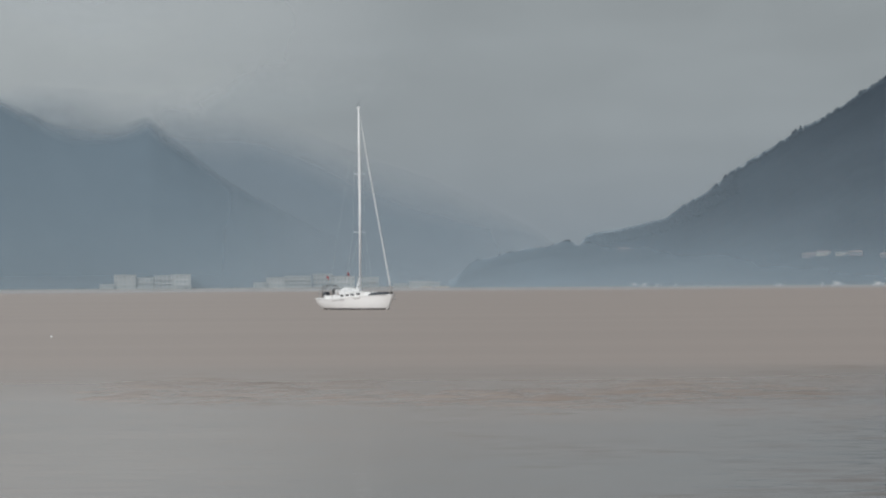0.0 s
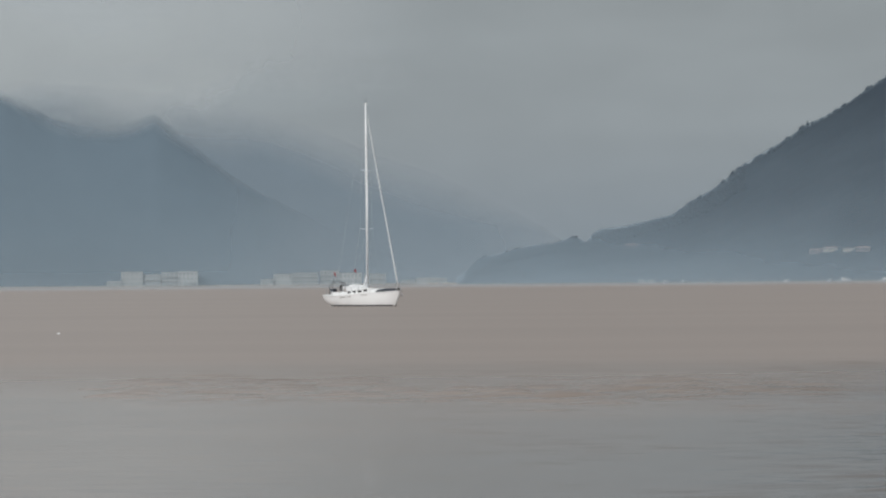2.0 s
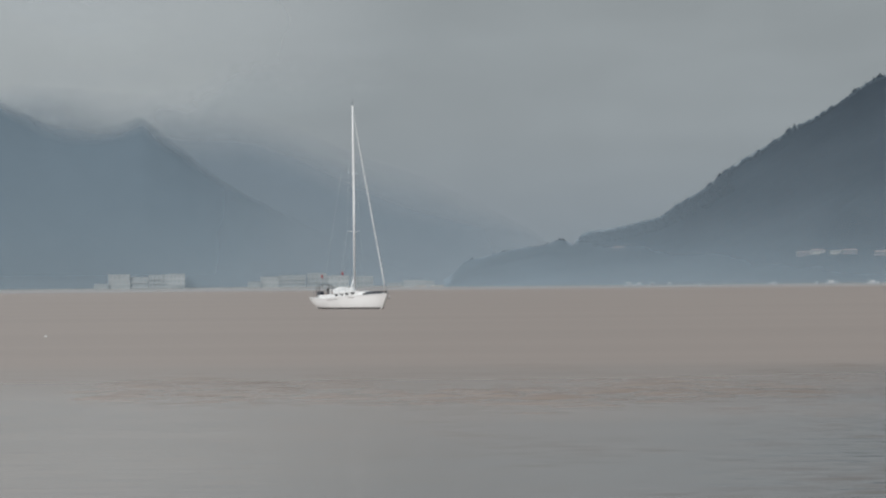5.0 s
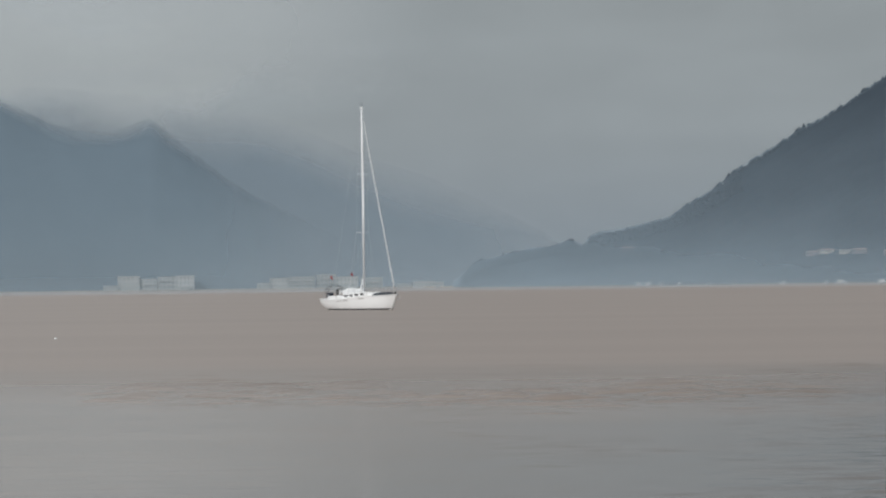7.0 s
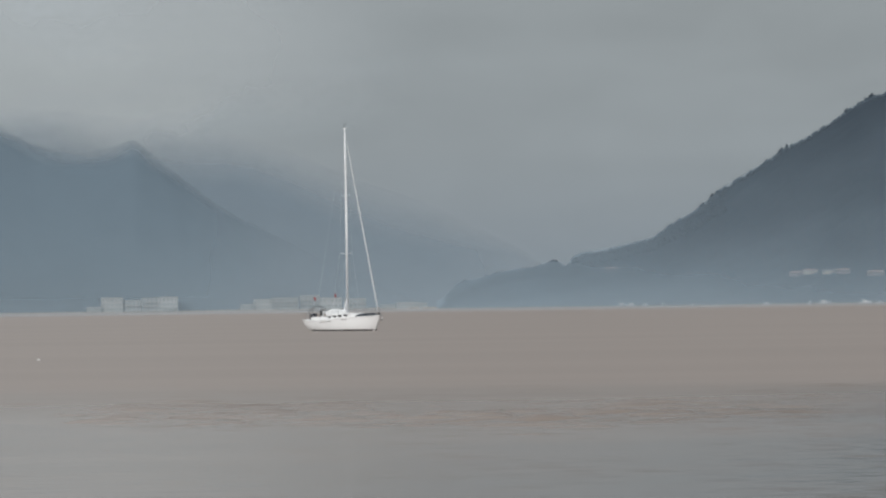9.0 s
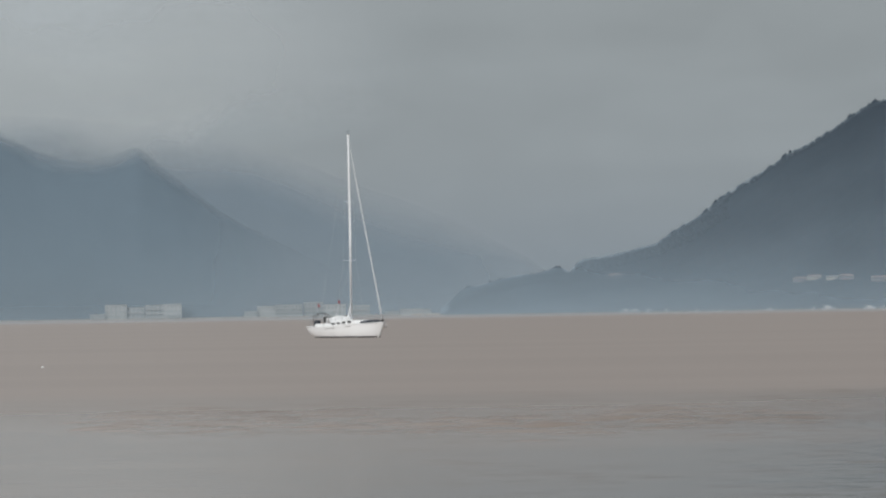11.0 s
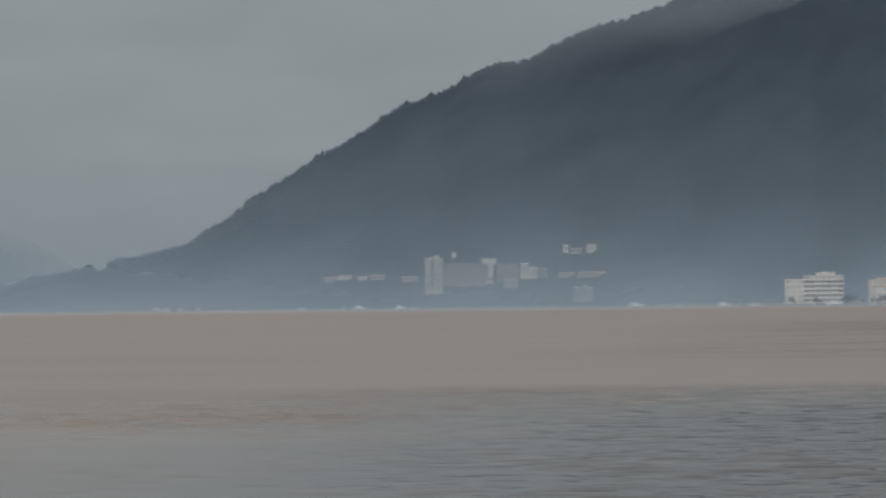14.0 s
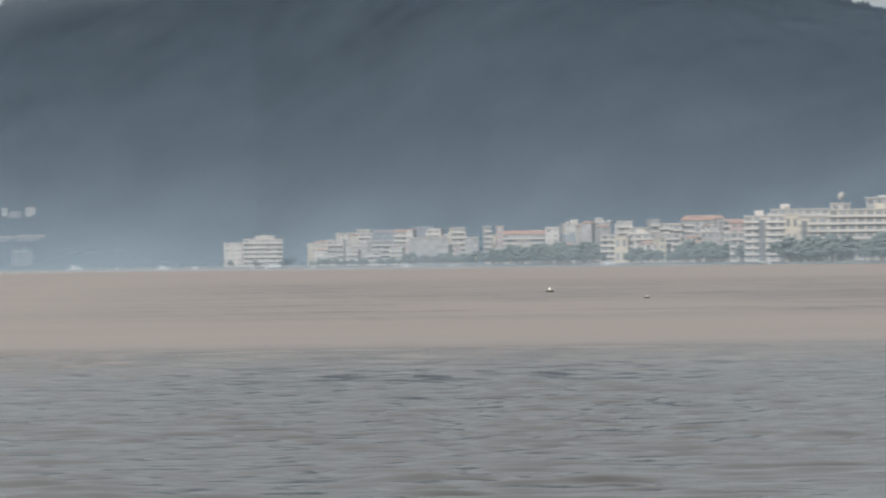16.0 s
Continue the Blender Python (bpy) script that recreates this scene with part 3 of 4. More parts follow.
def slope_place(az, el):
    """Where the line of sight at that bearing and tilt first meets the slope."""
    for r in np.arange(shore(az) + 60, 4400, 4.0):
        if ground_at(az, r) >= EYE_H + r * math.tan(radians(el - EL0)):
            return float(r), ground_at(az, r)
    return 3900.0, ground_at(az, 3900.0)


def building(az0, az1, el, d, wall_m, label, style="win", floor_h=3.1, base=1.2, depth=14.0, turn=0.0, roof="flat", trim=None, strip=None, strip_mat=None,
             name="apartment_building", category="building", group="buildings of the bay town", tail=1.0, foot=0.25, plain=False):
    """A block between two bearings, up to the tilt el, at the distance d (with base None: d metres before the slope). style: win, band (balcony bands) or both."""
    mid = (az0 + az1) / 2
    if base is None:
        r, base = slope_place(mid, foot)
        d = r - d
    w = d * radians(az1 - az0)
    h = EYE_H + d * math.tan(radians(el - EL0)) - base
    root = new(name)
    root.matrix_world = Matrix.Translation(bearing(mid, d, base)) @ pose(0, 0, 0, 0, 0, -mid + turn)
    tagged(root, label, category, group)
    trim = trim or M_WHITE
    part("wall", box(bmesh.new(), 0, depth / 2, h / 2 - tail / 2, w, depth, h + tail), wall_m, root)
    if roof == "tile":
        bm = bmesh.new()
        rh = min(2.6, w * 0.18, 0.7 * h + 0.4)
        loft(bm, [[(-w / 2 - .5, -.5, h), (w / 2 + .5, -.5, h), (w / 2 + .5, depth + .5, h), (-w / 2 - .5, depth + .5, h)],
                  [(-w / 2 + rh, depth * .45, h + rh), (w / 2 - rh, depth * .45, h + rh), (w / 2 - rh, depth * .55, h + rh), (-w / 2 + rh, depth * .55, h + rh)]], True, True)
        part("roof", bm, M_TILE, root, "terracotta tiled hip roof")
    else:
        part("roof", box(bmesh.new(), 0, depth / 2 - .2, h + .2, w + .5, depth + .6, .5, .06), trim, root)
        rng = random.Random(int(mid * 1000))
        if w > 14 and not plain:
            part("stair_tower", box(bmesh.new(), rng.uniform(-.3, .3) * w, depth * .6, h + 1.6, 4.2, 4, 2.6), wall_m, root)
            for k in range(2):
                tank = bmesh.new()
                x = rng.uniform(-.4, .4) * w
                tube(tank, [(x - .9, depth * .4, h + 1.0), (x + .9, depth * .4, h + 1.0)], .45, 10)
                box(tank, x, depth * .4, h + .55, 1.2, .5, .5)
                part("water_tank", tank, M_WHITE, root)
    floors = max(1, int(round(h / floor_h)))
    fh = h / floors
    bays = max(1, int(round(w / 3.9)))
    for f in range(floors):
        z = f * fh
        for b in range(bays):
            x = (-0.5 + (b + 0.5) / bays) * w
            if strip and strip[0] <= (x / w + .5) <= strip[1]:
                continue
            wide = (0.74 if style != "win" else 0.48) * w / bays
            tall = (0.72 if style != "win" else 0.52) * fh
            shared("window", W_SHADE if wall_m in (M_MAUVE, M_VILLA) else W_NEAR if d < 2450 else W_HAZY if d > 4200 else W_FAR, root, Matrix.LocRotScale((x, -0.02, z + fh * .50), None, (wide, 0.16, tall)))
        if style in ("band", "both"):
            lo, hi = (-w / 2 - .2, w / 2 + .2)
            if strip:
                hi = (strip[0] - .5) * w
            spans = [(lo, hi)]
            if strip and strip[1] < 0.97:
                spans.append(((strip[1] - .5) * w, w / 2 + .2))
            for lo, hi in spans:
                slab = part("balcony", box(bmesh.new(), (lo + hi) / 2, -0.75, z + .1, hi - lo, 1.5, .22), trim, root)
                part("parapet", box(bmesh.new(), (lo + hi) / 2, -1.42, z + .67, hi - lo, .14, .9), trim, slab)
    if strip:
        x0, x1 = (strip[0] - .5) * w, (strip[1] - .5) * w
        part("glazed_stairwell", box(bmesh.new(), (x0 + x1) / 2, -.2, h * .48, (x1 - x0) * .8, .6, h * .9), strip_mat or M_PANE, root)
    return root


T = building
# white block standing alone by the water
T(10.215, 10.44, 0.360, 3150, M_WHITE, "small white block beside a white waterfront hotel", "win")
T(10.45, 10.94, 0.405, 3140, M_WHITE, "white waterfront hotel with balcony rows", "both")
T(10.60, 10.84, 0.440, 3156, M_WHITE, "white upper storey of a waterfront hotel", "win")
# dense quarter
T(11.285, 11.50, 0.345, 3040, M_CREAM, "cream apartment block with small windows", "win", turn=8)
T(11.50, 11.70, 0.375, 3060, M_WHITE, "white apartment block among cream ones", "both", turn=-6)
T(11.66, 11.86, 0.470, 3110, M_WHITE, "tall white apartment block behind lower ones", "win", turn=12)
T(11.86, 12.04, 0.510, 3130, M_CREAM, "tall cream apartment block with stair tower", "both")
T(12.02, 12.58, 0.465, 3130, M_PINK, "long pinkish apartment row under tiled roof", "win", roof="tile")
T(11.72, 12.02, 0.300, 2980, M_GREY, "low grey house near the beach", "win", turn=-10)
T(12.04, 12.30, 0.365, 2960, M_GREY, "grey apartment block with white roof edge", "both", turn=10)
T(12.30, 12.56, 0.320, 2930, M_PINK, "low pinkish building behind beach trees", "win")
T(12.58, 12.83, 0.535, 3080, M_PINK, "pinkish square tower block above the roofs", "win")
T(12.52, 13.38, 0.400, 2860, M_GREY, "long grey hotel with bright white parapet", "win", depth=16)
T(12.86, 13.20, 0.440, 2960, M_WHITE, "white rear block over a grey hotel", "win")
T(13.444, 13.657, 0.425, 2760, M_CREAM, "bright cream windowless end block", "win", floor_h=6.0)
T(13.66, 14.28, 0.430, 2800, M_GREY, "pale grey apartment row behind trees", "both", roof="tile")
T(13.95, 14.22, 0.465, 2860, M_WHITE, "white rear apartment block behind trees", "win")
T(14.26, 14.42, 0.510, 2740, M_WHITE, "narrow white tower block among trees", "win")
T(14.46, 14.76, 0.550, 2800, M_WHITE, "pale apartment block with stepped roof", "win", turn=8)
T(14.74, 15.03, 0.570, 2780, M_GREY, "pale grey apartment block with roof terrace", "both", turn=-8)
T(14.906, 15.10, 0.405, 2400, M_WHITE, "white hotel wing with balcony bands", "band")
T(15.07, 15.24, 0.395, 2394, M_CREAM, "cream blank stair tower of a hotel", "win", floor_h=7.0)
T(15.23, 15.89, 0.415, 2400, M_WHITE, "long white hotel with four balcony bands", "band")
T(15.08, 15.22, 0.545, 2520, M_WHITE, "white rear block above a long hotel", "win")
T(15.26, 15.55, 0.490, 2500, M_CREAM, "cream rear block above a long hotel", "both")
T(15.60, 15.86, 0.540, 2520, M_WHITE, "white stepped rear block above a hotel", "both", turn=10)
T(15.90, 16.46, 0.585, 2480, M_GREY, "grey apartment block under low tiled roof", "both", roof="tile")
T(16.05, 16.40, 0.430, 2330, M_GREY, "grey house half hidden by trees", "win")
T(16.42, 16.72, 0.540, 2420, M_PINK, "pinkish house under terracotta tiled roof", "win", roof="tile")
T(16.51, 16.70, 0.420, 2190, M_WHITE, "white corner block with deep balcony bands", "band")
T(16.69, 17.20, 0.620, 2130, M_WHITE, "white hotel with dark glazed stairwell", "band", strip=(0.34, 0.52))
T(17.19, 17.36, 0.640, 2122, M_CREAM, "cream hotel tower with blank wall", "win", floor_h=7.5)
T(17.02, 17.74, 0.700, 2230, M_WHITE, "white rear hotel wing with flat roof", "both")
T(17.37, 17.72, 0.600, 2110, M_CREAM, "cream hotel wing with white balcony bands", "band", strip=(0.05, 0.3))
T(17.74, 18.75, 0.690, 2060, M_CREAM, "long cream hotel with pale balcony bands", "band")
T(17.76, 18.00, 0.765, 2150, M_WHITE, "white roof block carrying a dish", "win")
T(18.20, 18.75, 0.830, 2180, M_GREY, "pale grey upper block behind a long hotel", "win")
T(18.75, 19.6, 0.70, 2020, M_WHITE, "white hotel at the end of the beach", "band")

# smaller houses that crowd between the blocks
def infill():
    rng = random.Random(77)
    kinds = ((M_WHITE, "white"), (M_CREAM, "cream"), (M_GREY, "grey"), (M_PINK, "pinkish"))
    for k in range(64):
        a = rng.uniform(11.32, 17.4)
        w = rng.uniform(0.07, 0.19)
        mat, tone = kinds[rng.choice((0, 0, 1, 2, 2, 3))]
        front = k % 2 == 0
        grow = (a - 11.3) * 0.018
        el = (rng.uniform(0.20, 0.32) if front else rng.uniform(0.43, 0.53)) + grow
        el = min(el, float(profile(a, [(11.3, 0.34), (11.6, 0.40), (12.0, 0.49), (16.0, 0.60), (17.4, 0.66)])))
        d = float(shore(a)) + (rng.uniform(62, 78) if front else rng.uniform(150, 190))
        roof = rng.choice(("flat", "flat", "tile"))
        T(a, a + w, el, d, mat, f"small {tone} house with {'tiled' if roof == 'tile' else 'flat'} roof near the beach", rng.choice(("win", "both")), turn=rng.uniform(-16, 16),
          roof=roof, depth=rng.uniform(9, 13), name="house", category="house", group="small houses of the bay town")


infill()

# big hotel on the wooded point
H = dict(group="resort buildings on the wooded point", base=None, tail=4.0)
T(5.745, 5.965, 0.665, 36, M_CREAM, "cream hotel tower with projecting balconies", "band", strip=(0.32, 0.48), strip_mat=M_MAUVE, foot=0.28, trim=M_CREAM, **H)
hotel = T(5.965, 6.55, 0.605, 26, M_MAUVE, "broad mauve hotel block on the wooded point", "win", foot=0.38, trim=M_MAUVE, plain=True, **H)
far_end = max(v.co.x for v in hotel.children[0].data.vertices)
eaves = max(v.co.z for v in hotel.children[0].data.vertices)
part("penthouse", box(bmesh.new(), far_end - 1.0, 4, eaves + 1.0, 11.5, 9, 4.6, .2), M_CREAM, hotel, "cream roof lounge wider than its shaft")
part("stair_shaft", box(bmesh.new(), far_end + 0.5, -.6, eaves - 6.0, 4.2, 2.4, 12.0, .1), M_CREAM, hotel, "cream stair shaft")
part("entrance_porch", box(bmesh.new(), far_end - 0.5, -2.0, eaves - 15.0, 6.5, 4.5, 3.2, .15), M_CREAM, hotel)
T(6.64, 6.91, 0.590, 26, M_MAUVE, "mauve hotel wing among pines", "win", foot=0.44, trim=M_MAUVE, plain=True, **H)
T(6.72, 6.90, 0.40, 60, M_VILLA, "low grey annex below a mauve wing", "win", foot=0.34, plain=True, **H)
T(6.93, 7.03, 0.605, 55, M_CREAM, "narrow cream hotel block among pines", "win", floor_h=6, foot=0.46, **H)
T(7.02, 7.14, 0.555, 50, M_CREAM, "low cream annex with flat roof", "win", foot=0.46, **H)
T(7.12, 7.26, 0.530, 40, M_VILLA, "low grey annex among pines", "win", foot=0.46, **H)
T(7.58, 7.84, 0.285, 40, M_VILLA, "pale low pavilion behind beach pines", "win", foot=0.17, **H)


def villa(az0, az1, el, mat, label, roof="tile", hgt=1.3):
    mid = (az0 + az1) / 2
    r, z = slope_place(mid, el - 0.05)
    top = EL0 + math.degrees(math.atan((z + hgt - EYE_H) / r))
    T(az0, az1, top, r - 9, mat, label, "win", base=z, depth=9, roof=roof, name="villa", category="house", group="houses on the wooded slope", tail=2.0)


villa(4.486, 4.66, 0.455, M_VILLA, "low villa row with pale tiled roof")
villa(4.66, 4.84, 0.475, M_CREAM, "pale villa row on the wooded slope")
villa(4.90, 5.05, 0.480, M_CREAM, "cream villa with flat roof among pines", "flat")
villa(5.06, 5.24, 0.465, M_VILLA, "low pinkish villa row among pines")
villa(5.45, 5.66, 0.455, M_VILLA, "grey villa among pines")
villa(7.40, 7.62, 0.485, M_VILLA, "long low reddish villa row")
villa(7.64, 8.04, 0.485, M_VILLA, "long low reddish villa row on the slope")
villa(2.20, 2.36, 0.55, M_VILLA, "small pale house on the wooded point")
villa(6.08, 6.13, 0.73, M_WHITE, "tiny white hut high among pines", "flat", 2.4)
villa(7.465, 7.53, 0.80, M_WHITE, "white villa high on the forested slope", "flat", 4)
villa(7.55, 7.70, 0.775, M_VILLA, "grey villa high on the forested slope", "flat", 2.4)
villa(7.76, 7.88, 0.795, M_WHITE, "white villa with pale roof on the slope", "tile", 4)

# resorts across the bay, the haze already in their pale walls
L = dict(group="far resort buildings")
FAR_ROW = [(-4.25, -4.07, .12, 4530), (-4.07, -3.80, .235, 4535), (-3.80, -3.58, .200, 4540), (-3.57, -3.36, .225, 4535), (-3.36, -3.12, .236, 4530), (-3.3, -3.18, .1, 4515),
           (-2.34, -2.18, .130, 4540), (-2.18, -1.95, .190, 4545), (-1.95, -1.62, .205, 4545), (-1.60, -1.36, .230, 4550), (-1.36, -1.08, .200, 4545), (-1.05, -0.78, .185, 4550),
           (-0.60, -0.42, .105, 4550), (-0.40, -0.12, .130, 4555), (-0.12, -0.02, .120, 4555)]
for k, (a, b, e, d) in enumerate(FAR_ROW):
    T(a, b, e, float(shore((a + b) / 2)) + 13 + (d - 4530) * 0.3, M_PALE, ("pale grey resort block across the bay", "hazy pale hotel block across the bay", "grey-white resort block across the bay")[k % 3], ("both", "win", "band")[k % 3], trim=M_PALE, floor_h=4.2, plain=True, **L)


# ------------------------------------------------------------ satellite dish on a roof
def dish():
    d = 2140
    root = new("satellite_dish")
    root.matrix_world = Matrix.Translation(bearing(17.91, d, EYE_H + d * math.tan(radians(0.775 - EL0)))) @ pose(0, 0, 0, 0, 0, -18)
    tagged(root, "white tilted satellite dish on a hotel roof", "satellite dish")
    bm = bmesh.new()
    rings = [[(2.1 * u * math.cos(a), 0.9 * u * u, 2.1 * u * math.sin(a)) for a in (k * math.pi / 8 for k in range(16))] for u in (0.02, 0.35, 0.7, 1.0)]
    rings += [[(x, y + .12, z) for x, y, z in r] for r in reversed(rings)]
    loft(bm, rings, True, True)
    ob = part("reflector", bm, M_WHITE, root, smooth=True)
    ob.matrix_basis = pose(0, 0, 2.9, 20, 38, 58)
    part("mast", tube(bmesh.new(), [(0, .6, -1), (0, .6, 2.4)], .12), M_STEEL, root)


dish()


# ------------------------------------------------------------ trees along the shore
def tree(rng, h):
    root = new("tree")
    part("trunk", tube(bmesh.new(), [(0, 0, -.5), (.1, 0, h * .3), (.05, .1, h * .62), (0, 0, h * .85)], [h * .035, h * .028, h * .018, h * .006], 7), M_TEAK, root)
    for k in range(4):
        a = k * 1.6 + rng.random()
        part("limb", tube(bmesh.new(), [(0, 0, h * (.36 + .07 * k)), (math.cos(a) * h * .22, math.sin(a) * h * .22, h * (.55 + .08 * k))], [h * .014, h * .005], 5), M_TEAK, root)
    shapes = [clump_shape(rng, 1) for _ in range(5)]
    cos, fas, base = [], [], 0
    for k in range(46):
        u, a = rng.random(), rng.uniform(0, 6.28)
        z = h * (.30 + .66 * u)
        rad = h * .36 * math.sqrt(max(0.05, 1 - (2 * u - .85) ** 2)) * rng.uniform(.35, 1.05)
        co, fa = shapes[k % 5]
        s = h * rng.uniform(.06, .125)
        cos.append(co * (s, s, s * .8) + (rad * math.cos(a), rad * math.sin(a), z))
        fas.append(fa + base)
        base += len(co)
    me = bpy.data.meshes.new("crown")
    me.from_pydata(np.concatenate(cos).tolist(), [], np.concatenate(fas).tolist())
    me.materials.append(M_TREE)
    crown = new("crown", me)
    crown.parent = root
    return tagged(root, "leafy dark-green tree by the waterfront", "tree", "trees along the shore")


def plant_trees():
    rng = random.Random(12)
    protos = [tree(rng, h) for h in (6.5, 8.0, 9.5)]
    spots = []
    for a0, a1, n, hmin in ((10.15, 11.2, 10, .6), (11.3, 12.4, 28, .9), (12.4, 13.4, 36, 1.25), (13.3, 13.75, 16, 1.6), (13.75, 14.92, 54, 2.0), (15.25, 15.95, 24, 1.4), (15.9, 16.5, 28, 1.9), (16.66, 16.98, 14, 1.9), (17.05, 19.2, 74, 2.2)):
        for k in range(n):
            a = rng.uniform(a0, a1)
            spots.append((a, shore(a) + rng.uniform(16, 44), hmin * rng.uniform(.75, 1.2)))
    for k, (a, r, s) in enumerate(spots):
        m = Matrix.Translation(bearing(a, r, 1.3)) @ pose(0, 0, 0, 0, 0, rng.uniform(0, 360)) @ Matrix.Diagonal((s * rng.uniform(1.0, 1.5), s * 1.2, s * rng.uniform(0.85, 1.1), 1))
        if k < 3:
            protos[k].matrix_basis = m
        else:
            copy_thing(protos[k % 3], m)


plant_trees()


# ------------------------------------------------------------ small craft along the far shore
def motorboat():
    root = new("motorboat")
    rings = []
    for x, b, z in ((-4, 1.25, .9), (-2, 1.4, .92), (0, 1.4, 1.0), (2, 1.1, 1.15), (3.4, .5, 1.3), (4.1, .03, 1.4)):
        rings.append([(x, -b, z), (x, -b * .9, .2), (x, -b * .5, -.3), (x, b * .5, -.3), (x, b * .9, .2), (x, b, z)])
    part("hull", loft(bmesh.new(), rings, True, True), M_CRAFT, root)
    part("cabin", box(bmesh.new(), -.3, 0, 1.6, 3.2, 1.9, 1.3, .15), M_CRAFT, root)
    part("window", box(bmesh.new(), -.2, 0, 1.75, 2.7, 1.96, .45), M_GLASS, root)
    part("canopy", box(bmesh.new(), -2.2, 0, 2.45, 2.4, 2.1, .12, .04), M_CRAFT, root)
    for y in (-.9, .9):
        part("post", tube(bmesh.new(), [(-3.2, y, .9), (-3.2, y, 2.42)], .04, 6), M_STEEL, root)
    part("rail", tube(bmesh.new(), [(1.6, -1.1, 1.5), (3.2, -.5, 1.75), (4.0, 0, 1.85), (3.2, .5, 1.75), (1.6, 1.1, 1.5)], .035, 6), M_STEEL, root)
    return tagged(root, "small white motorboat moored off the beach", "boat", "small boats along the shore")


def moor_boats():
    spots = [(2.41, 1.35, 10), (2.52, 1.2, -12), (2.70, 1.0, 30), (2.92, 1.0, 70), (3.3, .7, 40), (4.2, .9, 15), (4.745, 1.0, 65), (4.92, 1.45, 5), (5.43, 1.3, -8), (5.6, .8, 15), (8.37, 1.6, 6),
             (8.9, .8, 50), (9.45, 1.3, -10), (9.86, 1.0, 20), (10.577, .8, 60), (10.83, 1.6, 12), (12.50, 1.2, 4), (13.05, .8, 30), (15.0, 1.0, 8), (16.99, .8, 70), (11.32, .7, 20)]
    proto = motorboat()
    for k, (a, s, rz) in enumerate(spots):
        m = Matrix.Translation(bearing(a, shore(a) - 18 - 6 * (k % 3), 0)) @ pose(0, 0, 0, 0, 0, rz + (180 if k % 4 == 1 else 0)) @ Matrix.Scale(s * 0.8, 4)
        if k == 0:
            proto.matrix_basis = m
        else:
            copy_thing(proto, m)


moor_boats()


# ------------------------------------------------------------ buoys
def buoy(az, d, size, label, mat=M_BUOY, banded=True):
    root = new("mooring_buoy")
    root.matrix_world = Matrix.Translation(bearing(az, d, 0)) @ pose(0, 0, 0, 6, -5, 0) @ Matrix.Scale(size, 4)
    tagged(root, label, "buoy")
    prof = [(.05, -.35), (.34, -.22), (.42, 0), (.40, .2), (.28, .36), (.12, .42), (.02, .43)]
    rings = [[(r * math.cos(a), r * math.sin(a), z) for a in (k * math.pi / 8 for k in range(16))] for r, z in prof]
    part("float", loft(bmesh.new(), rings, True, True), mat, root, smooth=True)
    if banded:
        rings = [[(r * math.cos(a), r * math.sin(a), z) for a in (k * math.pi / 8 for k in range(16))] for r, z in ((.425, -.10), (.445, -.05), (.447, .18), (.37, .30))]
        part("band", loft(bmesh.new(), rings, True, True), M_BLACK, root, "dark band along the waterline")
    ring = [(.1 * math.cos(a), 0, .5 + .1 * math.sin(a)) for a in (k * math.pi / 6 for k in range(13))]
    part("lifting_ring", tube(bmesh.new(), ring, .022, 6), M_STEEL, root)


buoy(14.267, 310, 0.52, "pale round mooring buoy with dark waterline")
buoy(15.469, 250, 0.34, "small cream mooring buoy on brown water")
buoy(-4.85, 190, 0.14, "tiny white float on brown water", M_HULL, False)


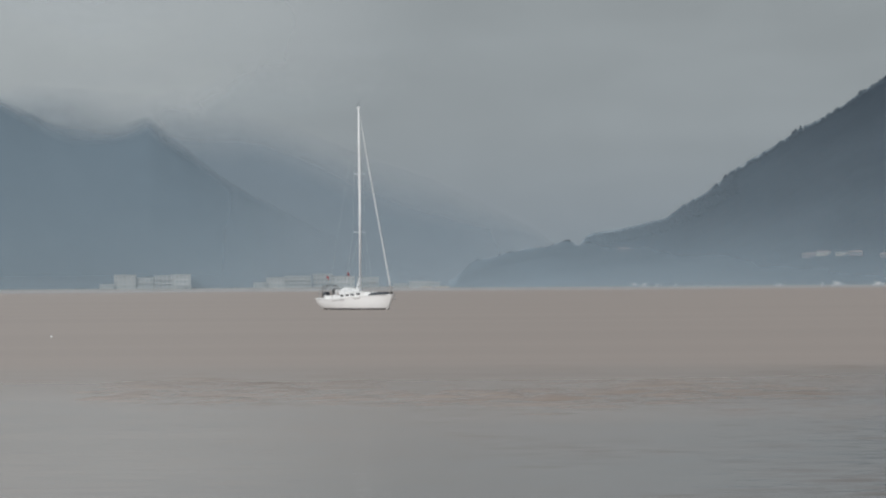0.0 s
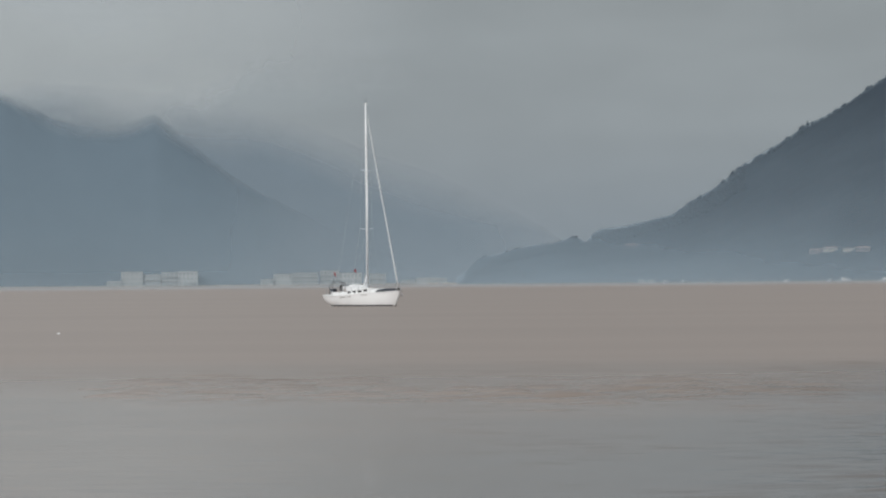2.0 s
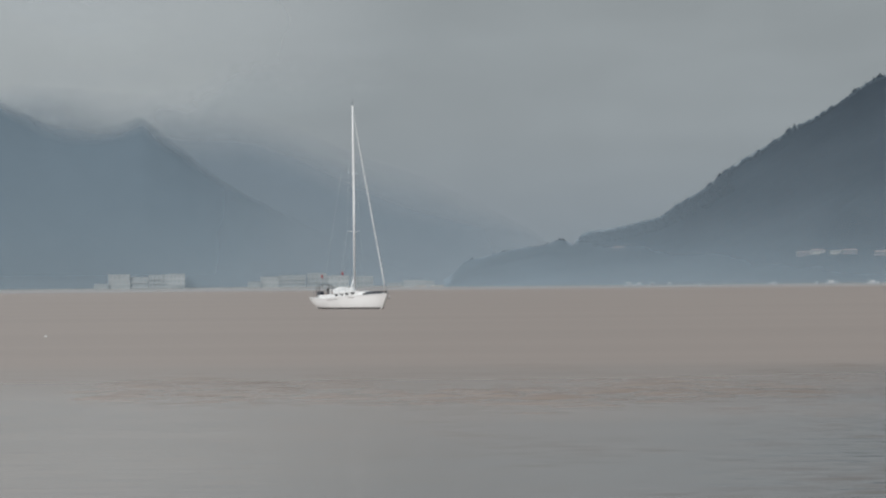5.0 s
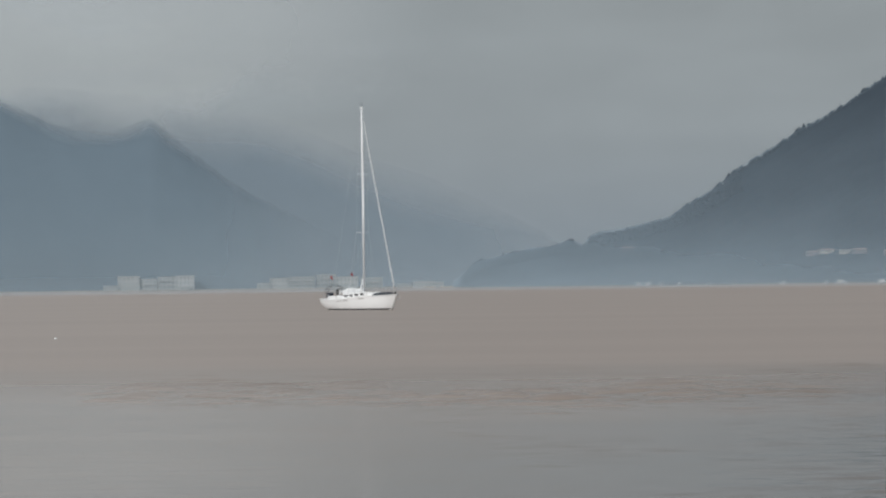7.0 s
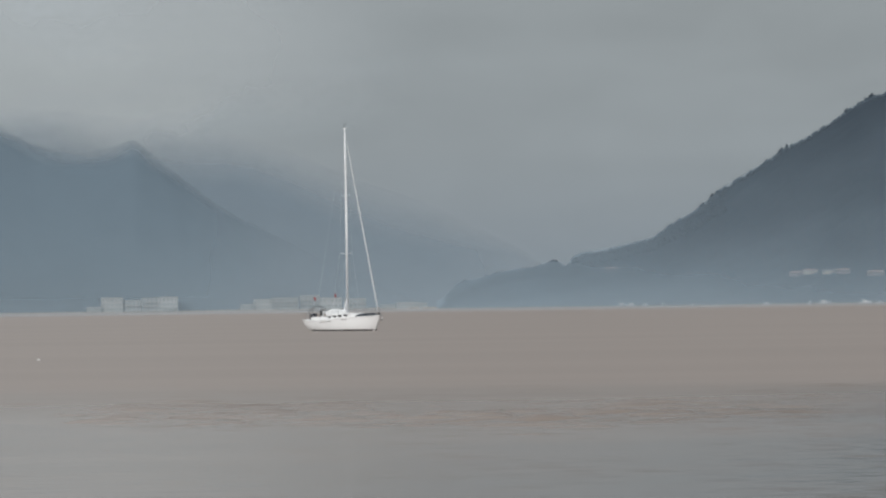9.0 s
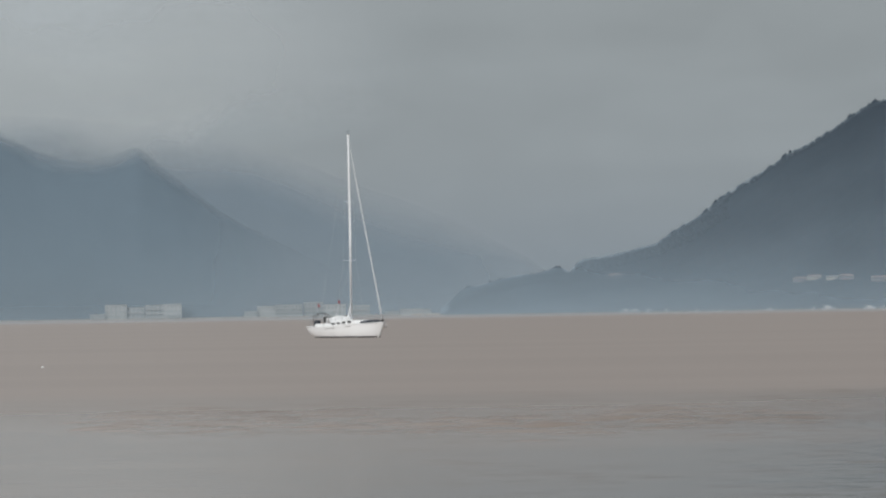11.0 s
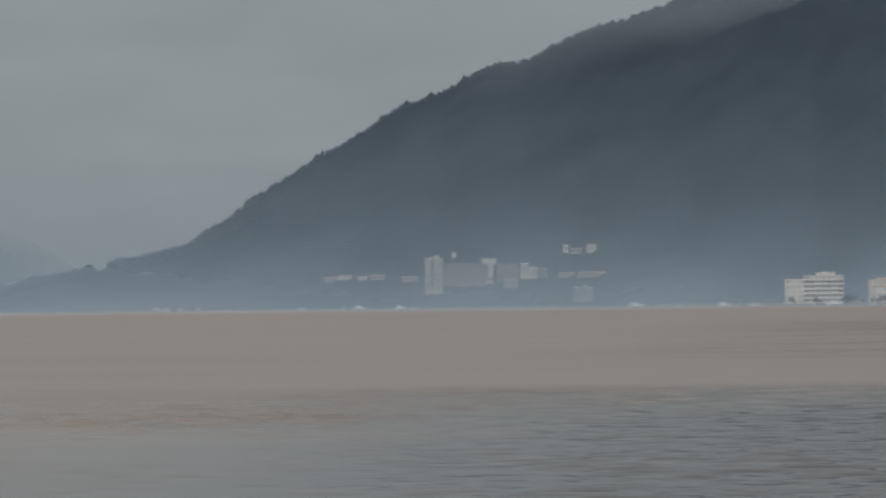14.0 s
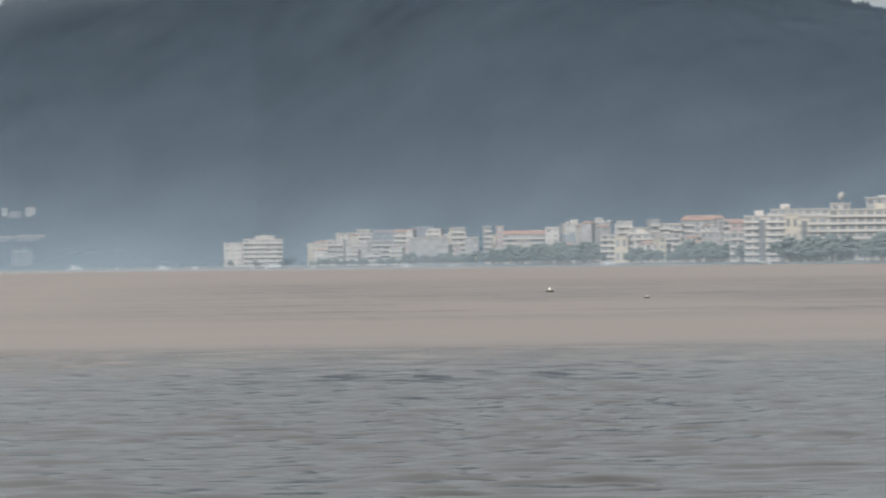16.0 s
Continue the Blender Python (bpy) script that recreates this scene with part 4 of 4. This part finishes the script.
# ------------------------------------------------------------ sailing yacht
def yacht():
    root = new("sailing_yacht")
    root.matrix_world = Matrix.Translation(bearing(-1.010, 395, 0)) @ pose(0, 0, 0, 0, 0, -56.5)
    tagged(root, "white single-masted sailing yacht at anchor", "sailboat")
    ST, BO = -5.4, 5.2  # stern and bow, from the mast

    def half(s):
        return max(0.02, 1.72 * (math.sin(math.pi * (0.20 + 0.80 * s) ** 0.95)) ** 0.75 if s < 0.99 else 0.02)

    def sheer(s):
        return 1.02 - 0.10 * math.sin(math.pi * min(1.0, s * 1.6)) + 0.30 * max(0.0, s - 0.25) ** 1.4 / 0.668

    def keel(s):
        # counter stern rises out of the water, fine entry forward
        if s < 0.10:
            return 0.16 - 0.26 * (s / 0.10)
        return -0.10 - 0.40 * math.sin(math.pi * min(1, (s - .10) / .90)) + 0.12 * max(0, s - .9) * 10

    def section(s, grow=0.0, zmin=None, zmax=None):
        b, zt, zb = half(s) + grow, sheer(s), keel(s)
        out = []
        for k in range(17):
            u = -1 + k / 8
            z = zb + (zt - zb) * abs(u) ** 2.2
            y = math.copysign(b * (1 - (1 - abs(u)) ** 2.1) ** 0.8, u) if u else 0.0
            rake = 0.85 * (zt - z) / 1.3 * max(0, s - 0.82) / 0.18
            tran = 0.45 * (zt - z) * max(0, 0.12 - s) / 0.12
            out.append((ST + (BO - ST) * s - rake + tran, y, z))
        return out

    ss = [0, .02, .06, .12, .2, .3, .4, .5, .6, .7, .78, .85, .91, .96, .985, 1.0]
    bm = loft(bmesh.new(), [section(s) for s in ss])
    first = [v for v in bm.verts][:17]
    bm.faces.new(first)
    hull = part("hull", bm, M_HULL, root, "glossy white hull", smooth=True)
    # boot stripe and rubbing strake
    for nm, z0, z1, mt, g in (("boot_stripe", -0.04, 0.13, M_ANTI, 0.03),):
        rings = []
        for s in (.15, .2, .3, .4, .5, .6, .7, .8, .88, .94, .975, .992):
            sec = section(s)
            def y_at(z):
                pts = [(p[2], p[1], p[0]) for p in sec[8:]]
                return np.interp(z, [p[0] for p in pts], [p[1] for p in pts]), np.interp(z, [p[0] for p in pts], [p[2] for p in pts])
            a, b = y_at(z0), y_at(z1)
            rings.append([(a[1], -a[0] - g, z0), (b[1], -b[0] - g, z1), (b[1], b[0] + g, z1), (a[1], a[0] + g, z0)])
        part(nm, loft(bmesh.new(), rings, True, True), mt, root, "dark antifouling line")
    for side in (-1, 1):
        pts = [(ST + (BO - ST) * s, side * (half(s) + .01), sheer(s) - .03) for s in ss]
        part("rubbing_strake", tube(bmesh.new(), pts, .03, 6), M_DECK, root)
        # unreadable lettering on the topsides
        for x0, x1 in ((-1.7, -.9), (-.75, -.1), (1.2, 1.9)):
            pts = [(x, side * (half((x - ST) / (BO - ST)) + .002), sheer((x - ST) / (BO - ST)) - .17) for x in np.linspace(x0, x1, 5)]
            part("lettering_bar", tube(bmesh.new(), pts, .03, 5), M_GREY, hull, "grey bar of worn lettering")
    # deck
    bm = loft(bmesh.new(), [[(ST + (BO - ST) * s, -half(s) * .985, sheer(s) - .02), (ST + (BO - ST) * s, 0, sheer(s) + .05), (ST + (BO - ST) * s, half(s) * .985, sheer(s) - .02)] for s in ss])
    part("deck", bm, M_DECK, root)
    # coachroof
    rings = []
    for x, w, h in ((-1.9, 1.02, .05), (-1.85, 1.02, .50), (-.8, 1.06, .52), (.5, .98, .48), (1.8, .75, .38), (2.5, .52, .22), (2.75, .42, .04)):
        z = sheer((x - ST) / (BO - ST))
        rings.append([(x, -w, z), (x, -w * .93, z + h * .72), (x, -w * .75, z + h), (x, w * .75, z + h), (x, w * .93, z + h * .72), (x, w, z)])
    roof = part("coachroof", loft(bmesh.new(), rings, True, True), M_DECK, root)
    for side in (-1, 1):
        for x in (-1.35, -.55, .25, 1.05):
            z = sheer((x - ST) / (BO - ST))
            b = box(bmesh.new(), 0, 0, 0, .52, .05, .18, .02)
            w = part("window", b, M_DARK, roof)
            w.matrix_basis = pose(x, side * (1.0 - .08 * max(0, x)), z + .24, side * -12, 0, 0)
    part("hatch", box(bmesh.new(), 1.2, 0, 1.52, .55, .55, .08, .02), M_DARK, roof)
    # cockpit
    for side in (-1, 1):
        part("coaming", box(bmesh.new(), -3.2, side * .85, 1.06, 2.4, .16, .36, .04), M_DECK, root)
        part("winch", tube(bmesh.new(), [(-2.7, side * .85, 1.24), (-2.7, side * .85, 1.32), (-2.7, side * .85, 1.42)], [.11, .08, .09], 10), M_STEEL, root)
    part("cockpit_sole", box(bmesh.new(), -3.2, 0, .93, 2.3, 1.5, .06), M_TEAK, root)
    ring = [(-4.0, .42 * math.cos(a), 1.55 + .42 * math.sin(a)) for a in (k * math.pi / 10 for k in range(21))]
    wheel = part("steering_wheel", tube(bmesh.new(), ring, .02, 6), M_STEEL, root)
    for k in range(3):
        a = k * math.pi / 3
        part("spoke", tube(bmesh.new(), [(-4.0, .42 * math.cos(a), 1.55 + .42 * math.sin(a)), (-4.0, -.42 * math.cos(a), 1.55 - .42 * math.sin(a))], .012, 5), M_STEEL, wheel)
    part("pedestal", tube(bmesh.new(), [(-3.9, 0, .9), (-3.9, 0, 1.6), (-3.85, 0, 1.72)], [.12, .09, .05], 10), M_DECK, root)
    # sprayhood
    rings = []
    for x, w, h in ((-.9, .85, .02), (-1.15, .88, .30), (-1.6, .9, .52), (-2.1, .9, .55)):
        rings.append([(x, w * math.cos(a), 1.36 + h * math.sin(a)) for a in (math.pi * k / 10 for k in range(11))])
    part("sprayhood", loft(bmesh.new(), rings), M_SAIL, root, "pale canvas sprayhood", smooth=True)
    # covered inflatable on the foredeck
    rings = []
    for x, w, h in ((1.75, .12, .06), (1.9, .58, .22), (2.6, .70, .26), (3.5, .62, .24), (4.2, .36, .20), (4.45, .1, .08)):
        z = sheer((x - ST) / (BO - ST)) + .04
        rings.append([(x, w * math.cos(a), z + h * math.sin(a)) for a in (math.pi * k / 10 for k in range(11))])
    bm = loft(bmesh.new(), rings, False)
    part("covered_dinghy", bm, M_NAVY, root, "dark blue covered dinghy lashed on foredeck", smooth=True)
    # mast and spars
    TOP = 17.35
    mast = part("mast", tube(bmesh.new(), [(0, 0, 1.0), (0, 0, 9), (-.03, 0, 14), (-.08, 0, TOP)], [.10, .095, .085, .06], 12), M_ALU, root, "tall white aluminium mast", smooth=True)
    for z, w in ((6.6, .62), (11.6, .45)):
        for side in (-1, 1):
            part("spreader", tube(bmesh.new(), [(0, 0, z), (-.12, side * w, z + .08)], [.022, .014], 6), M_ALU, mast)
    part("masthead", box(bmesh.new(), -.08, 0, TOP + .03, .42, .1, .08, .02), M_ALU, mast)
    part("wind_vane", tube(bmesh.new(), [(-.25, 0, TOP + .05), (-.25, 0, TOP + .42), (-.05, 0, TOP + .45)], .012, 5), M_BLACK, mast)
    part("aerial", tube(bmesh.new(), [(.05, 0, TOP), (.05, 0, TOP + .6)], .01, 5), M_BLACK, mast)
    boom = part("boom", tube(bmesh.new(), [(-.15, 0, 1.66), (-3.6, 0, 1.60)], .05, 8), M_ALU, root)
    rings = []
    for x, r in ((-.2, .14), (-.8, .12), (-2.0, .10), (-3.2, .08), (-3.6, .05)):
        rings.append([(x, r * .7 * math.cos(a), 1.66 + .017 * x + r * .3 + r * math.sin(a)) for a in (math.pi * k / 6 for k in range(12))])
    part("sail_cover", loft(bmesh.new(), rings, True, True), M_SAIL, boom, "pale canvas sail cover", smooth=True)
    part("vang", tube(bmesh.new(), [(-.62, 0, 1.62), (-.08, 0, 2.7)], .065, 8), M_ALU, boom)
    # rigging
    furl = [(4.85, 0, 1.55), (4.4, 0, 3.0), (2.4, 0, 9.2), (.9, 0, 13.9), (.22, 0, 16.2)]
    genoa = part("furled_genoa", tube(bmesh.new(), furl, [.046, .042, .036, .028, .014], 8), M_SAIL, root, "rolled white headsail on its stay", smooth=True)
    part("furler_drum", tube(bmesh.new(), [(5.0, 0, 1.28), (4.94, 0, 1.42), (4.9, 0, 1.52)], [.13, .13, .09], 12), M_BLACK, genoa)
    part("forestay", tube(bmesh.new(), [(5.05, 0, 1.25), (.05, 0, TOP - .15)], .006, 5), M_WIRE, root)
    part("backstay", tube(bmesh.new(), [(ST + .1, 0, .9), (-.2, 0, TOP)], .005, 5), M_WIRE, root)
    for side in (-1, 1):
        part("shroud", tube(bmesh.new(), [(-.25, side * 1.55, 1.05), (-.12, side * .62, 6.68), (-.12, side * .45, 11.68), (-.06, 0, TOP - .2)], .005, 5), M_WIRE, root)
        part("shroud", tube(bmesh.new(), [(-.5, side * 1.5, 1.05), (0, 0, 6.5)], .005, 5), M_WIRE, root)
        # guard rails
        xs = [-4.4, -3.2, -1.9, -.6, .8, 2.2, 3.4]
        tops = []
        for x in xs:
            s = (x - ST) / (BO - ST)
            y, z = side * half(s) * .95, sheer(s)
            part("stanchion", tube(bmesh.new(), [(x, y, z), (x, y, z + .62)], .014, 6), M_STEEL, root)
            tops.append((x, y, z + .6))
        tops = [(ST + .35, side * half(.03) * .8, 1.5)] + tops + [(4.3, side * .42, 1.9)]
        part("lifeline", tube(bmesh.new(), tops, .008, 5), M_WIRE, root)
        part("lifeline", tube(bmesh.new(), [(x, y, z - .3) for x, y, z in tops], .008, 5), M_WIRE, root)
        part("pushpit", tube(bmesh.new(), [(-4.6, side * half(.08) * .9, .9), (-4.6, side * half(.08) * .9, 1.5), (ST + .1, side * .5, 1.5), (ST + .1, side * .5, .86)], .02, 6), M_STEEL, root)
        part("pulpit", tube(bmesh.new(), [(4.2, side * .5, 1.2), (4.2, side * .5, 1.88), (5.15, 0, 1.95), (5.15, 0, 1.36)], .02, 6), M_STEEL, root)
    # stern gantry with canopy frame
    for x in (-4.5, -4.95):
        part("gantry_hoop", tube(bmesh.new(), [(x, -.75, .9), (x - .05, -.72, 1.85), (x - .05, -.4, 2.1), (x - .05, .4, 2.1), (x - .05, .72, 1.85), (x, .75, .9)], .026, 6), M_BLACK, root)
    part("liferaft", box(bmesh.new(), -4.6, -.55, 1.3, .35, .5, .45, .06), M_NAVY, root)
    part("outboard", box(bmesh.new(), -5.0, .5, 1.55, .3, .26, .5, .07), M_BLACK, root)
    # flags
    staff = part("flagstaff", tube(bmesh.new(), [(ST + .05, 0, .9), (ST - .05, 0, 2.95)], .018, 6), M_STEEL, root)

    def flag(x, y, z, w, h, parent, label):
        bm = bmesh.new()
        cols = [[(x + w * u * .8, y + w * .25 * u + .07 * math.sin(u * 5), z - .18 * u * u - h * v) for v in (0, .5, 1)] for u in (0, .25, .5, .75, 1)]
        loft(bm, cols)
        ob = part("flag", bm, M_RED, parent, label)
        so = ob.modifiers.new("thick", "SOLIDIFY")
        so.thickness = .012

    flag(ST - .05, 0, 2.95, .40, .22, staff, "red ensign drooping from its staff")
    hal = part("flag_halyard", tube(bmesh.new(), [(-.12, -.6, 6.6), (-.3, -1.5, 1.1)], .004, 5), M_WIRE, root)
    flag(-.26, -1.17, 3.2, .36, .24, hal, "small red courtesy flag")
    # ground tackle
    part("bow_roller", box(bmesh.new(), 5.2, 0, 1.30, .5, .14, .08, .02), M_STEEL, root)
    bm = tube(bmesh.new(), [(5.42, 0, 1.32), (5.46, 0, .95), (5.30, 0, .82)], .035, 6)
    loft(bm, [[(5.40, -.16, 1.0), (5.30, 0, .80), (5.40, .16, 1.0)], [(5.44, -.14, 1.0), (5.34, 0, .79), (5.44, .14, 1.0)]], True, True)
    part("anchor", bm, M_STEEL, root)


yacht()
